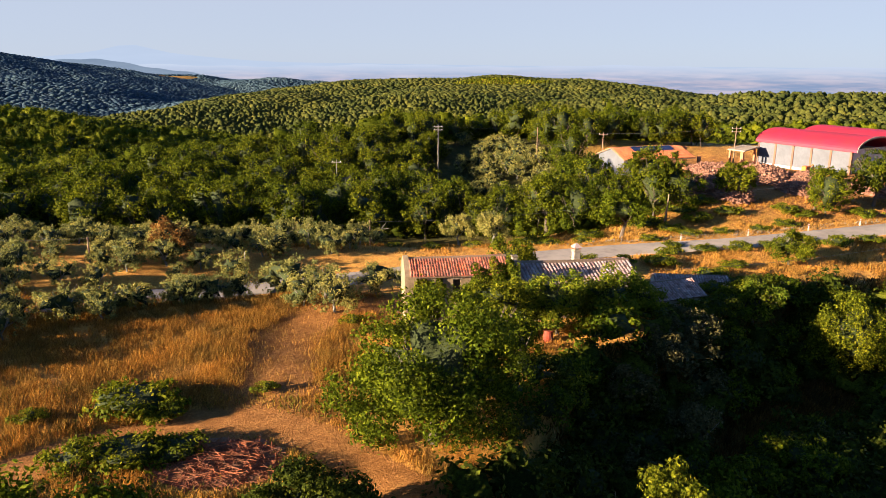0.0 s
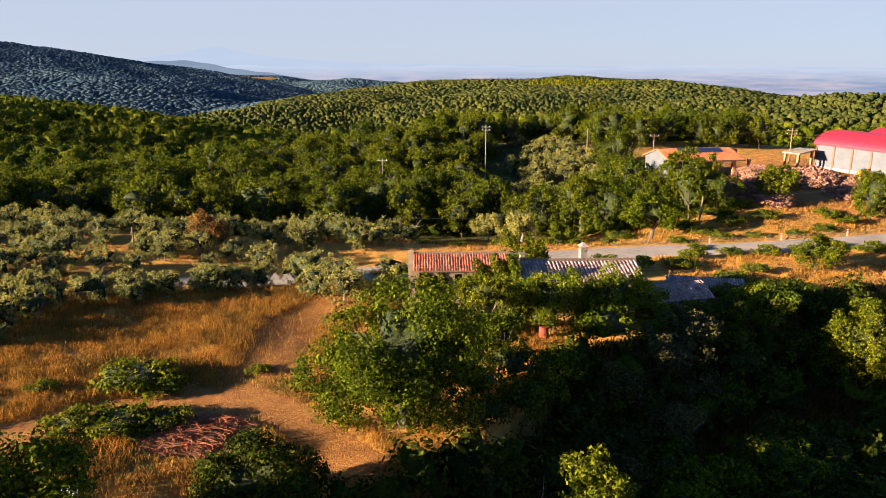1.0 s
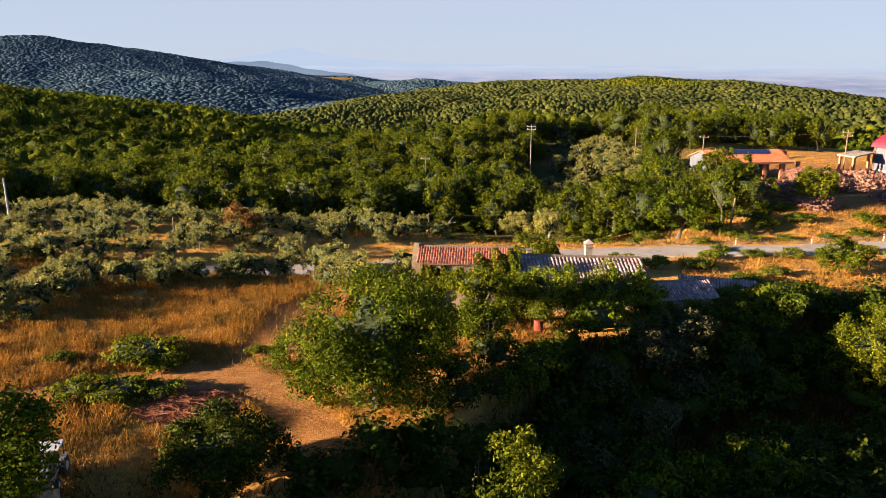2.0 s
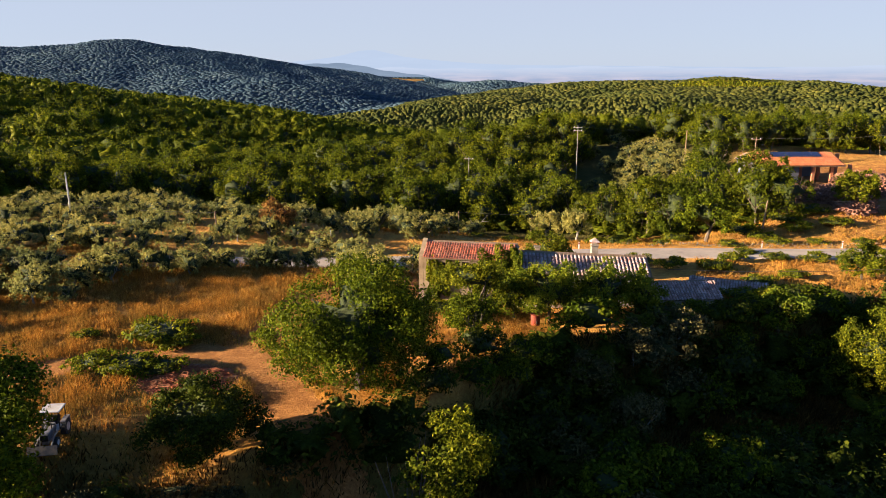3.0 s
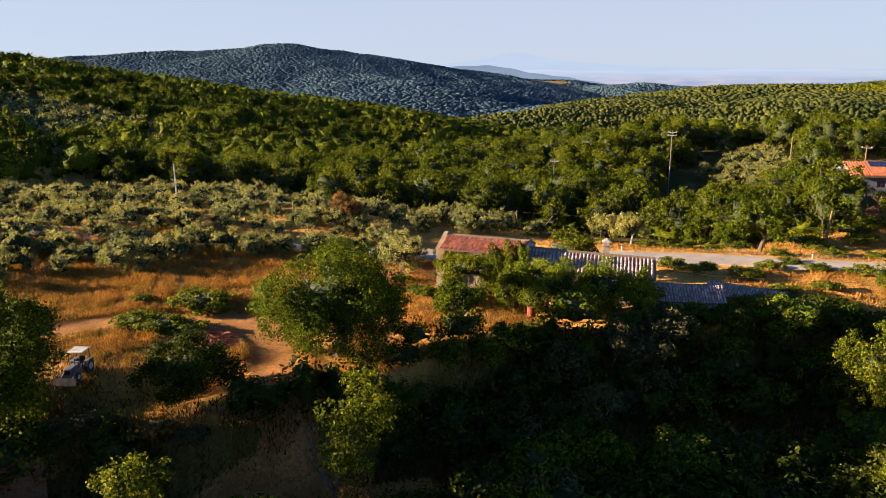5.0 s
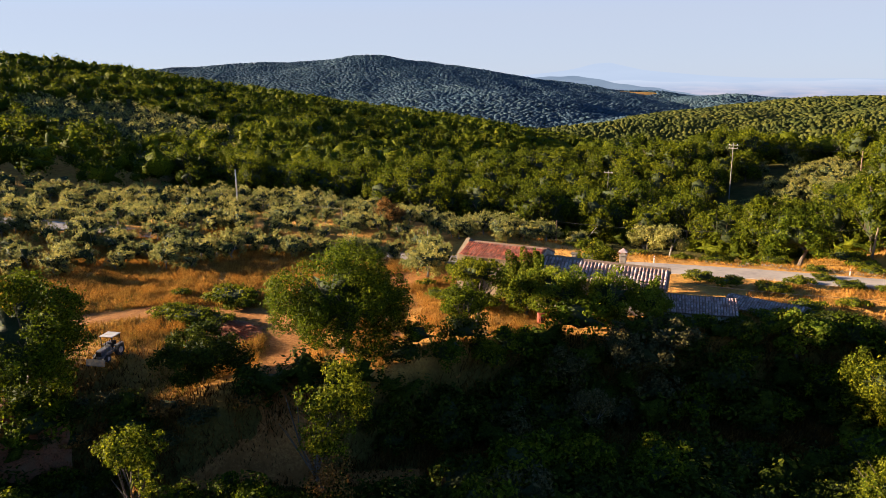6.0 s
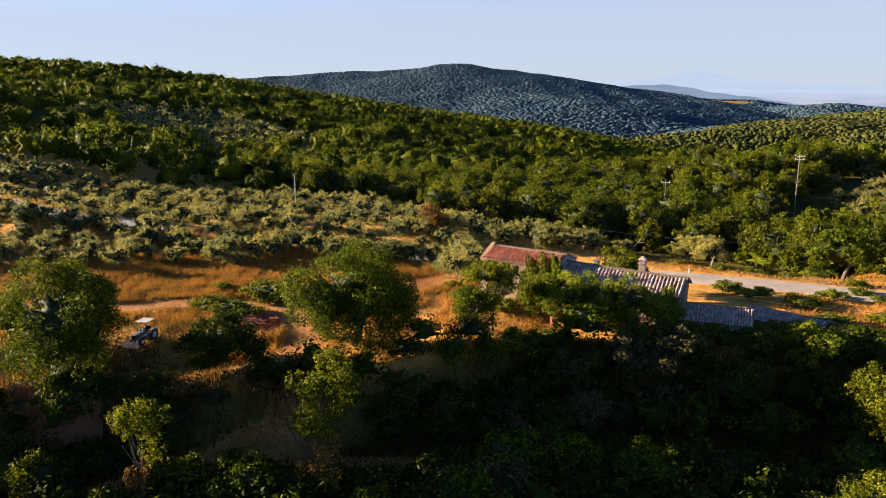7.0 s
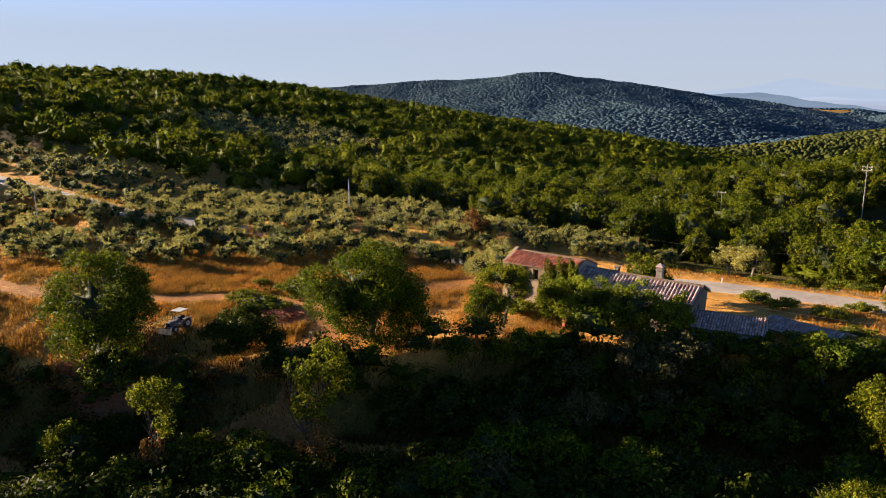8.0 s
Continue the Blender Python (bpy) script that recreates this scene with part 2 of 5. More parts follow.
def quad_mesh(name, v, mat):
    """A mesh of loose quads from an array of corners (n, 4, 3)."""
    n = len(v)
    me = bpy.data.meshes.new(name)
    me.vertices.add(4 * n)
    me.vertices.foreach_set("co", np.ascontiguousarray(v, np.float32).ravel())
    me.loops.add(4 * n)
    me.loops.foreach_set("vertex_index", np.arange(4 * n, dtype=np.int32))
    me.polygons.add(n)
    me.polygons.foreach_set("loop_start", np.arange(0, 4 * n, 4, dtype=np.int32))
    me.update(calc_edges=True)
    me.validate()
    me.materials.append(mat)
    return me


N = 520
uu = np.linspace(-1, 1, N)
gx = 20.0 * np.sinh(6.1 * uu)
gy = 45 + 20.0 * np.sinh(6.1 * uu)
GX, GY = np.meshgrid(gx, gy)
GZ = land(GX, GY)
me = bpy.data.meshes.new("ground")
idx = np.arange(N * N).reshape(N, N)
quads = np.stack([idx[:-1, :-1], idx[:-1, 1:], idx[1:, 1:], idx[1:, :-1]], -1).reshape(-1, 4)
me.vertices.add(N * N)
me.vertices.foreach_set("co", np.stack([GX, GY, GZ], -1).astype(np.float32).ravel())
me.loops.add(quads.size)
me.loops.foreach_set("vertex_index", quads.astype(np.int32).ravel())
me.polygons.add(len(quads))
me.polygons.foreach_set("loop_start", np.arange(0, quads.size, 4, dtype=np.int32))
me.update(calc_edges=True)
me.shade_smooth()


def along(x, y, pts, w):
    """1 on a track through pts, 0 beyond its half width w."""
    best = np.full(np.shape(x), 1e9)
    for (ax, ay), (bx, by) in zip(pts, pts[1:]):
        dx, dy = bx - ax, by - ay
        t = np.clip(((x - ax) * dx + (y - ay) * dy) / (dx * dx + dy * dy), 0, 1)
        best = np.minimum(best, np.hypot(x - ax - t * dx, y - ay - t * dy))
    return 1 - sstep(w * 0.6, w * 1.25, best)


def on_plan(x, y):
    """Plan places under places of the world."""
    p = laid(BACK, np.stack([x, y, land(x, y)], -1))
    return p[..., 0], p[..., 1]


RR = np.hypot(GX - 20, GY)
PX, PY = on_plan(GX, GY)
TRACK = [(-90, 8), (-62, 13), (-46, 17), (-40, 20), (-28.6, 29.5), (-25, 35.5), (-20.8, 39.5), (-16.5, 42.2), (-12, 42.6), (-8, 40), (-3.5, 36), (2, 31.5)]
SPUR = [(-12, 42), (-12.5, 50), (-13.3, 57), (-11, 63), (-6, 65)]
LOW = [(-30, 4), (-14, 10), (-6.7, 14), (-3.7, 22.5), (0.6, 29.5), (6, 33), (12, 40)]
soil = np.maximum(np.maximum(along(PX, PY, TRACK, 1.7) * np.interp(PX, (-36, -22), (0.55, 1.0)), 0.8 * along(PX, PY, SPUR, 3.4)), 0.62 * along(PX, PY, LOW, 1.2))
soil = np.maximum(soil, 0.75 * bell(PX, PY, -11.5, 44, 4.5, 6))
soil = soil - 0.35 * along(PX, PY, TRACK, 0.45)
soil = np.maximum(soil, bell(PX, PY, 58, 122, 34, 20))
# Gully and terrace foot darkened for shade, sunlit spot spared; other bells are weeds.
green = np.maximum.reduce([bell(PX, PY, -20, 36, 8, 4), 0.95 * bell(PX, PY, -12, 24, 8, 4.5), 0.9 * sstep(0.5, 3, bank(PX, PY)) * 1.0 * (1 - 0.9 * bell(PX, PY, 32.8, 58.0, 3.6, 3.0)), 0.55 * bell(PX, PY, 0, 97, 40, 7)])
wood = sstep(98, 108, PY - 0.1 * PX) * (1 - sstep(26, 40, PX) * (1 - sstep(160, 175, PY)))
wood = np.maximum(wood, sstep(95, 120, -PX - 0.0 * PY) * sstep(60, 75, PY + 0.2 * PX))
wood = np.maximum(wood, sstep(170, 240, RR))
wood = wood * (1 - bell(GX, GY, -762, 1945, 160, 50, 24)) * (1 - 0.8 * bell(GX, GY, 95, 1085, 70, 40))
soil, green = soil * (RR < 300), green * (RR < 400)
att = me.attributes.new("cover", "FLOAT_COLOR", "POINT")
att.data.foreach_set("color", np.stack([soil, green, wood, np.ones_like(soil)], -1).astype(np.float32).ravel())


def ground_material():
    m, nt, b = shader("ground_cover", 0.95, 0, 0.1)
    a = nt.nodes.new("ShaderNodeAttribute")
    a.attribute_name = "cover"
    s = nt.nodes.new("ShaderNodeSeparateColor")
    nt.links.new(a.outputs["Color"], s.inputs["Color"])
    fine, mid, big = noise_tex(nt, 4.5, 8, 0.7), noise_tex(nt, 0.7, 6), noise_tex(nt, 0.11, 5)
    dry = ramp(nt, fine, [(0.25, (0.260, 0.115, 0.026)), (0.5, (0.520, 0.255, 0.055)), (0.75, (0.680, 0.385, 0.095))])
    dry = mixc(nt, ramp(nt, mid, [(0.42, (0, 0, 0)), (0.7, (0.8, 0.8, 0.8))]), dry, (0.270, 0.123, 0.029))
    dry = mixc(nt, ramp(nt, big, [(0.5, (0, 0, 0)), (0.75, (0.6, 0.6, 0.6))]), dry, (0.170, 0.132, 0.033))
    earth = ramp(nt, fine, [(0.25, (0.120, 0.048, 0.014)), (0.5, (0.310, 0.135, 0.038)), (0.75, (0.490, 0.230, 0.070))])
    earth = mixc(nt, ramp(nt, mid, [(0.42, (0, 0, 0)), (0.62, (0.75, 0.75, 0.75))]), earth, (0.210, 0.088, 0.022))
    # Weed colour, kept dark to carry the gully's shade as well.
    weed_and_shade = ramp(nt, fine, [(0.25, (0.025, 0.031, 0.006)), (0.55, (0.060, 0.060, 0.012)), (0.8, (0.130, 0.097, 0.023))])
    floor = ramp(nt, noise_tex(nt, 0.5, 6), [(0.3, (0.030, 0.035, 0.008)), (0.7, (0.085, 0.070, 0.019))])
    c = mixc(nt, s.outputs["Green"], dry, weed_and_shade)
    edge = nt.nodes.new("ShaderNodeMath")
    edge.operation = "MULTIPLY_ADD"
    nt.links.new(noise_tex(nt, 1.6, 7, 0.7), edge.inputs[0])
    edge.inputs[1].default_value = 1.5
    nt.links.new(s.outputs["Red"], edge.inputs[2])
    c = mixc(nt, ramp(nt, edge.outputs[0], [(0.95, (0, 0, 0)), (1.45, (1, 1, 1))]), c, earth)
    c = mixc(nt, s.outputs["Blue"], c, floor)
    nt.links.new(c, b.inputs["Base Color"])
    bump(nt, b, fine, 1.0, 0.25)
    return m


me.materials.append(ground_material())
ground = tagged(new("ground", me), "dry golden grass slopes with bare earth tracks", "ground", kind="structure")

# ---- far distance ----
def backdrop(name, radius, a0, a1, base, top, colours, label, fade=None):
    """A far glowing strip of plain and mountains, haze put into its colour, with an uneven upper edge; angles to the
    left of north.
    """
    n = 160
    v, f = [], []
    for i in range(n + 1):
        a = a0 + (a1 - a0) * i / n
        x, y = 25 - radius * math.sin(radians(a)), 20 + radius * math.cos(radians(a))
        v += [(x, y, base), (x, y, top(a))]
        if i:
            f.append((2 * i - 2, 2 * i - 1, 2 * i + 1, 2 * i))
    m = bpy.data.materials.new(name)
    m.use_nodes = True
    nt = m.node_tree
    nt.nodes.remove(nt.nodes["Principled BSDF"])
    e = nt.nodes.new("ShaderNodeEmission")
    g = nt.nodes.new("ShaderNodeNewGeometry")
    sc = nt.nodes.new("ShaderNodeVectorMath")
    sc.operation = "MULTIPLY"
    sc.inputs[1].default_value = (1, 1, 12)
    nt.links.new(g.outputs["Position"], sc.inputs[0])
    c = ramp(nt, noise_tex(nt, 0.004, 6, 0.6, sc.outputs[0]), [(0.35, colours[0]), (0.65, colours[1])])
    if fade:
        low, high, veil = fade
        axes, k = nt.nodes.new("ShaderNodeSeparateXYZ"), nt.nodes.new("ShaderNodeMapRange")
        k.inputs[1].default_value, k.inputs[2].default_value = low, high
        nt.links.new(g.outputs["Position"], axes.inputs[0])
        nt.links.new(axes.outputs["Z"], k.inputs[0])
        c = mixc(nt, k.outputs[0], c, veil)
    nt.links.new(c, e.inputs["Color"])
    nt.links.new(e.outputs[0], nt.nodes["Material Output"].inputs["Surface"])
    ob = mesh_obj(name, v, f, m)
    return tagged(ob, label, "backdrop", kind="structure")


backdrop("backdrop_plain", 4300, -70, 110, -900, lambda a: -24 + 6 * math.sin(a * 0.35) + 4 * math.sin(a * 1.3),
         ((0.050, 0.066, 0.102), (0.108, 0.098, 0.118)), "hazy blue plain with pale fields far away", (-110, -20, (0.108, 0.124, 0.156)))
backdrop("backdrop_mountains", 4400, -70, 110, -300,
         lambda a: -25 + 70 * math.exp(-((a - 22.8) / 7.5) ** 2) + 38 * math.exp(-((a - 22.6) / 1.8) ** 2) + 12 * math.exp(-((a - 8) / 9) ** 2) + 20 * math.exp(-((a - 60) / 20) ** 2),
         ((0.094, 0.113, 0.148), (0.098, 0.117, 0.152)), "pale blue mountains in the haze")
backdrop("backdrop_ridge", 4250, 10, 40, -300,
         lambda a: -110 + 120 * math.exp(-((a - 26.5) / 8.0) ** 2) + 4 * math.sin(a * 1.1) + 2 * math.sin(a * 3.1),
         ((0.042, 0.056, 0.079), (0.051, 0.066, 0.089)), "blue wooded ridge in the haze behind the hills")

# ---- helpers for things ----
def part(name, bm, mat, parent, label=""):
    me = bpy.data.meshes.new(name)
    bm.to_mesh(me)
    bm.free()
    me.materials.append(mat)
    ob = new(name, me)
    ob.parent = parent
    return tagged(ob, label)


def mpart(name, me, parent, label=""):
    ob = new(name, me)
    ob.parent = parent
    return tagged(ob, label)


def thing(name, m, label, category, group="", kind=""):
    ob = new(name)
    ob.empty_display_size = 0.3
    ob.matrix_world = sited(m)
    return tagged(ob, label, category, group, kind)


def boxes(*specs, bevel=0.0):
    """Boxes (x0, x1, y0, y1, z0, z1) in one bmesh."""
    bm = bmesh.new()
    for x0, x1, y0, y1, z0, z1 in specs:
        r = bmesh.ops.create_cube(bm, size=1.0)
        for v in r["verts"]:
            v.co = ((x0 + x1) / 2 + v.co.x * (x1 - x0), (y0 + y1) / 2 + v.co.y * (y1 - y0), (z0 + z1) / 2 + v.co.z * (z1 - z0))
    if bevel:
        bmesh.ops.bevel(bm, geom=bm.edges[:], offset=bevel, segments=1, affect="EDGES")
    return bm


def slab(corners, thick):
    """A plate under four corners, thick downwards."""
    bm = bmesh.new()
    top = [bm.verts.new(c) for c in corners]
    low = [bm.verts.new((c[0], c[1], c[2] - thick)) for c in corners]
    n = len(top)
    bm.faces.new(top)
    bm.faces.new(low[::-1])
    for i in range(n):
        bm.faces.new((top[i], low[i], low[(i + 1) % n], top[(i + 1) % n]))
    bmesh.ops.recalc_face_normals(bm, faces=bm.faces[:])
    return bm


def tubes(runs, sides=6):
    """Tapered round limbs: runs of (point, radius) lists, in one bmesh."""
    bm = bmesh.new()
    for run in runs:
        rings = []
        for i, (p, r) in enumerate(run):
            p = Vector(p)
            d = Vector(run[min(i + 1, len(run) - 1)][0]) - Vector(run[max(i - 1, 0)][0])
            q = d.to_track_quat("Z", "Y")
            rings.append([bm.verts.new(p + q @ Vector((r * math.cos(a), r * math.sin(a), 0)))
                          for a in (2 * math.pi * k / sides for k in range(sides))])
        for a, b in zip(rings, rings[1:]):
            for k in range(sides):
                bm.faces.new((a[k], a[(k + 1) % sides], b[(k + 1) % sides], b[k]))
        bm.faces.new(rings[-1])
        bm.faces.new(rings[0][::-1])
    return bm


def cyl(x, y, z0, z1, r, sides=10):
    return tubes([[((x, y, z0), r), ((x, y, z1), r)]], sides)


# ---- foliage ----
def unit(v):
    return v / np.maximum(np.linalg.norm(v, axis=-1, keepdims=True), 1e-6)


def leaves_at(rng, c, nrm, size, aspect=0.55, facing=0.7):
    """Pointed leaves at the places c, turned roughly along the normals."""
    n = len(c)
    w = unit(nrm * facing + rng.normal(size=(n, 3)) * 0.45)
    u = unit(np.cross(w, rng.normal(size=(n, 3))))
    v = np.cross(w, u)
    s = (size * rng.uniform(0.6, 1.3, n))[:, None]
    return np.stack([c - u * s, c + v * s * aspect, c + u * s, c - v * s * aspect], 1)


def ball(n):
    """Corners and triangles of an even unit ball."""
    bm = bmesh.new()
    bmesh.ops.create_icosphere(bm, subdivisions=n, radius=1.0)
    co = np.array([v.co for v in bm.verts])
    tri = np.array([[v.index for v in f.verts] for f in bm.faces])
    bm.free()
    return co, tri


BALL = {n: ball(n) for n in (1, 2, 3)}


def crown_shape(rng, count, rx, rz, size, lumps=26, lump=0.36, cz=0.0, low=-0.75, facing=0.7, core=3, depth=0.88, cap=9.0, tuft=0.0):
    """A lumpy crown about (0, 0, cz), half width rx, half height rz: leaves (n, 4, 3) over a dense leafy mass (corners, triangles)."""
    d = unit(rng.normal(size=(lumps * 4, 3)))
    d = d[d[:, 2] > low][:lumps]
    lc = d * rng.uniform(0.45, 0.86, len(d))[:, None]
    lr = lump * rng.uniform(0.65, 1.25, len(d))
    k = rng.choice(len(d), count, p=lr ** 2 / (lr ** 2).sum())
    n = unit(rng.normal(size=(count, 3)) + lc[k] * 0.9 + np.array([0, 0, 0.25]))
    p = lc[k] + n * (lr[k] * rng.uniform(np.clip(depth, 0.55, 0.75), 1.1, count))[:, None]
    size3, lift = np.array([rx, rx, rz]), np.array([0, 0, cz])
    c = p * size3 + lift
    if tuft:
        k = rng.integers(0, max(1, count // 15), count)
        d = unit(rng.normal(size=(count, 3)))
        c, n = c[k] + d * (tuft * np.sqrt(rng.uniform(0.1, 1, count)) * rng.uniform(0.6, 1.3, count)[k])[:, None], unit(d + 0.7 * n[k])
    q = leaves_at(rng, c, n, size, facing=facing)
    if not core:
        return q, np.zeros((0, 3)), np.zeros((0, 3), int)
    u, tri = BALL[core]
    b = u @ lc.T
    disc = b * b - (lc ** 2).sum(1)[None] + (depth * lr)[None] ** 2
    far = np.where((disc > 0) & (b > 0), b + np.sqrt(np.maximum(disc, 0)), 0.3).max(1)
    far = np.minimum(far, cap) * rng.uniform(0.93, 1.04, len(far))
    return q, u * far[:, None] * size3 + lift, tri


# Near-black core of crowns: the shade between leaves is put into this colour.
INNER = surface("crown_inner_shade", (0.014, 0.020, 0.004), (0.034, 0.046, 0.008), 5, 0.9, None, 1, 0.8)


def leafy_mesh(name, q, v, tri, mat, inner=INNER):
    """One mesh of leaf quads (n, 4, 3) and a smooth mass of triangles, shade-dark by default."""
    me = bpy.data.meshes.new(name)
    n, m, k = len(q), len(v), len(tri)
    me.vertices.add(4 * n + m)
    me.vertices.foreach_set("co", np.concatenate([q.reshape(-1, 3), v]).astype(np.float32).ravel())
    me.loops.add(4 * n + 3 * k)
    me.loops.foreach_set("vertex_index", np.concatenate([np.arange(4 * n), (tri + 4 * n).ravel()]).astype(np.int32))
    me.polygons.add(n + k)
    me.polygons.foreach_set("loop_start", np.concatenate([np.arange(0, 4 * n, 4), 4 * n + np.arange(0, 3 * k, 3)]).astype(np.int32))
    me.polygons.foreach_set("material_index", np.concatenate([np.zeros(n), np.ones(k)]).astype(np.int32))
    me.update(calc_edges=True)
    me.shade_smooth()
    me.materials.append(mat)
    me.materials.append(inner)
    return me


def limbs(rng, h, r, spread, top, count=5, fork=0.35):
    """A trunk with limbs that rise into the crown."""
    lean = rng.normal(size=2) * 0.06 * h
    t = (lean[0], lean[1], h * fork)
    runs = [[((0, 0, -0.4), r * 1.35), ((lean[0] * 0.4, lean[1] * 0.4, h * fork * 0.5), r), (t, r * 0.8)]]
    for k in range(count):
        a = 2 * math.pi * (k + rng.uniform(0, 0.6)) / count
        s = spread * rng.uniform(0.5, 0.9)
        e = (lean[0] + s * math.cos(a), lean[1] + s * math.sin(a), h * fork + (top - h * fork) * rng.uniform(0.45, 0.9))
        m = (lean[0] + 0.45 * s * math.cos(a + 0.3), lean[1] + 0.45 * s * math.sin(a + 0.3), h * fork + (e[2] - h * fork) * 0.4)
        runs.append([(t, r * 0.6), (m, r * 0.4), (e, r * 0.12)])
        b = (e[0] + rng.normal() * 0.2 * spread, e[1] + rng.normal() * 0.2 * spread, m[2] + (top - m[2]) * rng.uniform(0.4, 0.9))
        runs.append([(m, r * 0.28), (b, r * 0.08)])
    return tubes(runs, 6)


def tree(name, seed, h, rx, leaf, count, mat, bark=BARK, r=0.22, clear=0.25, lumps=26, lump=0.36, fork=0.3, low=-0.75, at=None,
         label="", category="tree", group="", facing=0.9, core=3, depth=0.5, cap=0.6, tuft=0.42):
    """A tree of height h: trunk and limbs, and a crown of half width rx from clear * h up."""
    rng = np.random.default_rng(seed)
    m = Matrix.Translation(at) if at else Matrix.Translation((0, 0, 0))
    t = thing(name, m, label, category, group)
    rz = h * (1 - clear) / 2 * 0.95
    cz = h - rz
    part("trunk", limbs(rng, h, r, rx * 0.8, h * 0.9, 6, fork), bark, t)
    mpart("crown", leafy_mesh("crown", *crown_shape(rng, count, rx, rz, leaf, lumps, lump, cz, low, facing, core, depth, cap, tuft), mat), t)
    return t


def put(t, x, y, turn=0.0, size=1.0, sink=0.0):
    """Copy of a thing on the ground at (x, y)."""
    m = sited(pose(x, y, hz(x, y) - sink, 0, 0, turn))
    o = copy_thing(t, m)
    size *= m.to_scale().x
    o.scale = (size, size, size * (0.92 + 0.16 * ((x * 7.3 + y * 3.1) % 1)))
    return o


# ---- road ----
ASPHALT = surface("old_asphalt", (0.20, 0.170, 0.145), (0.29, 0.245, 0.205), 1.5, 0.9, (0.33, 0.28, 0.23), 0.25, 0.3)
STONE = surface("field_stone", (0.10, 0.08, 0.055), (0.19, 0.15, 0.105), 5, 0.95, None, 1, 0.6, island=0.25)
v, f = [], []
xs = np.concatenate([np.arange(-230, -60, 6.0), np.arange(-60, 110, 2.0)])
for i, x in enumerate(xs):
    y0 = float(road_y(x))
    dx, dy = 2.0, float(road_y(x + 1) - road_y(x - 1))
    k = math.hypot(dx, dy)
    nx, ny = -dy / k, dx / k
    z = float(np.interp(x, ROAD_X, ROAD_Z))
    for w, dz in ((-2.3, 0.0), (-2.2, 0.10), (2.2, 0.10), (2.3, 0.0)):
        v.append((x + nx * w, y0 + ny * w, z + dz))
    if i:
        for q in range(3):
            a = 4 * (i - 1) + q
            f.append((a, a + 4, a + 5, a + 1))
road = tagged(mesh_obj("road", site(v), f, ASPHALT), "grey worn asphalt country road behind the farmhouse", "road", kind="structure")

# ---- old farmhouse ----
RENDER = surface("old_lime_render", (0.19, 0.135, 0.080), (0.28, 0.205, 0.125), 2.2, 0.95, (0.15, 0.105, 0.06), 0.7, 0.6)
RUBBLE = surface("rubble_wall", (0.30, 0.25, 0.19), (0.50, 0.43, 0.34), 3.0, 0.95, (0.24, 0.20, 0.16), 0.8, 0.9)
RED_TILE = surface("red_clay_tiles", (0.26, 0.065, 0.032), (0.46, 0.135, 0.065), 6, 0.85, (0.27, 0.12, 0.085), 1.1, 0.4, island=0.4)
OLD_TILE = surface("weathered_clay_tiles", (0.21, 0.105, 0.090), (0.42, 0.275, 0.235), 6, 0.9, (0.36, 0.29, 0.265), 1.3, 0.5, island=0.35)
DARK = surface("dark_parts_and_room_shade", (0.012, 0.010, 0.008), (0.030, 0.024, 0.018), 4, 0.9)
WOODP = surface("old_wood", (0.12, 0.075, 0.045), (0.24, 0.16, 0.10), 12, 0.85)


def coppi(length, slope, rise, pitch, r, bow=0.0, rng=None, course=0.42):
    """Clay barrel tiles on a roof slope: x along the eave, y up the slope to `slope`, z up by `rise`; rows of overlapping half pipes."""
    verts, faces = [], []
    run = math.hypot(slope, rise)
    ny, nz = -rise / run, slope / run
    rows = int(length / pitch)
    for i in range(rows):
        x = (i + 0.5) * pitch + (rng.normal() * 0.012 if rng is not None else 0)
        n = int(run / course)
        for j in range(n):
            s0, s1 = j * course - 0.04, (j + 1) * course + 0.03
            o = rng.normal() * 0.012 if rng is not None else 0
            sag = -bow * math.sin(math.pi * min(1, max(0, x / length)))
            k0 = len(verts)
            for s, rr, lift in ((s0, r * 1.08, 0.035), (s1, r * 0.88, 0.0)):
                for a in (0, 45, 90, 135, 180):
                    dx, up = rr * math.cos(radians(a)), rr * 0.9 * math.sin(radians(a)) + lift
                    verts.append((x + o + dx, s * slope / run + ny * up, s * rise / run + nz * up + sag))
            for q in range(4):
                faces.append((k0 + q, k0 + q + 1, k0 + q + 6, k0 + q + 5))
            faces.append((k0, k0 + 4, k0 + 3, k0 + 2, k0 + 1))
    me = bpy.data.meshes.new("roof_tiles")
    me.from_pydata(verts, [], faces)
    return me


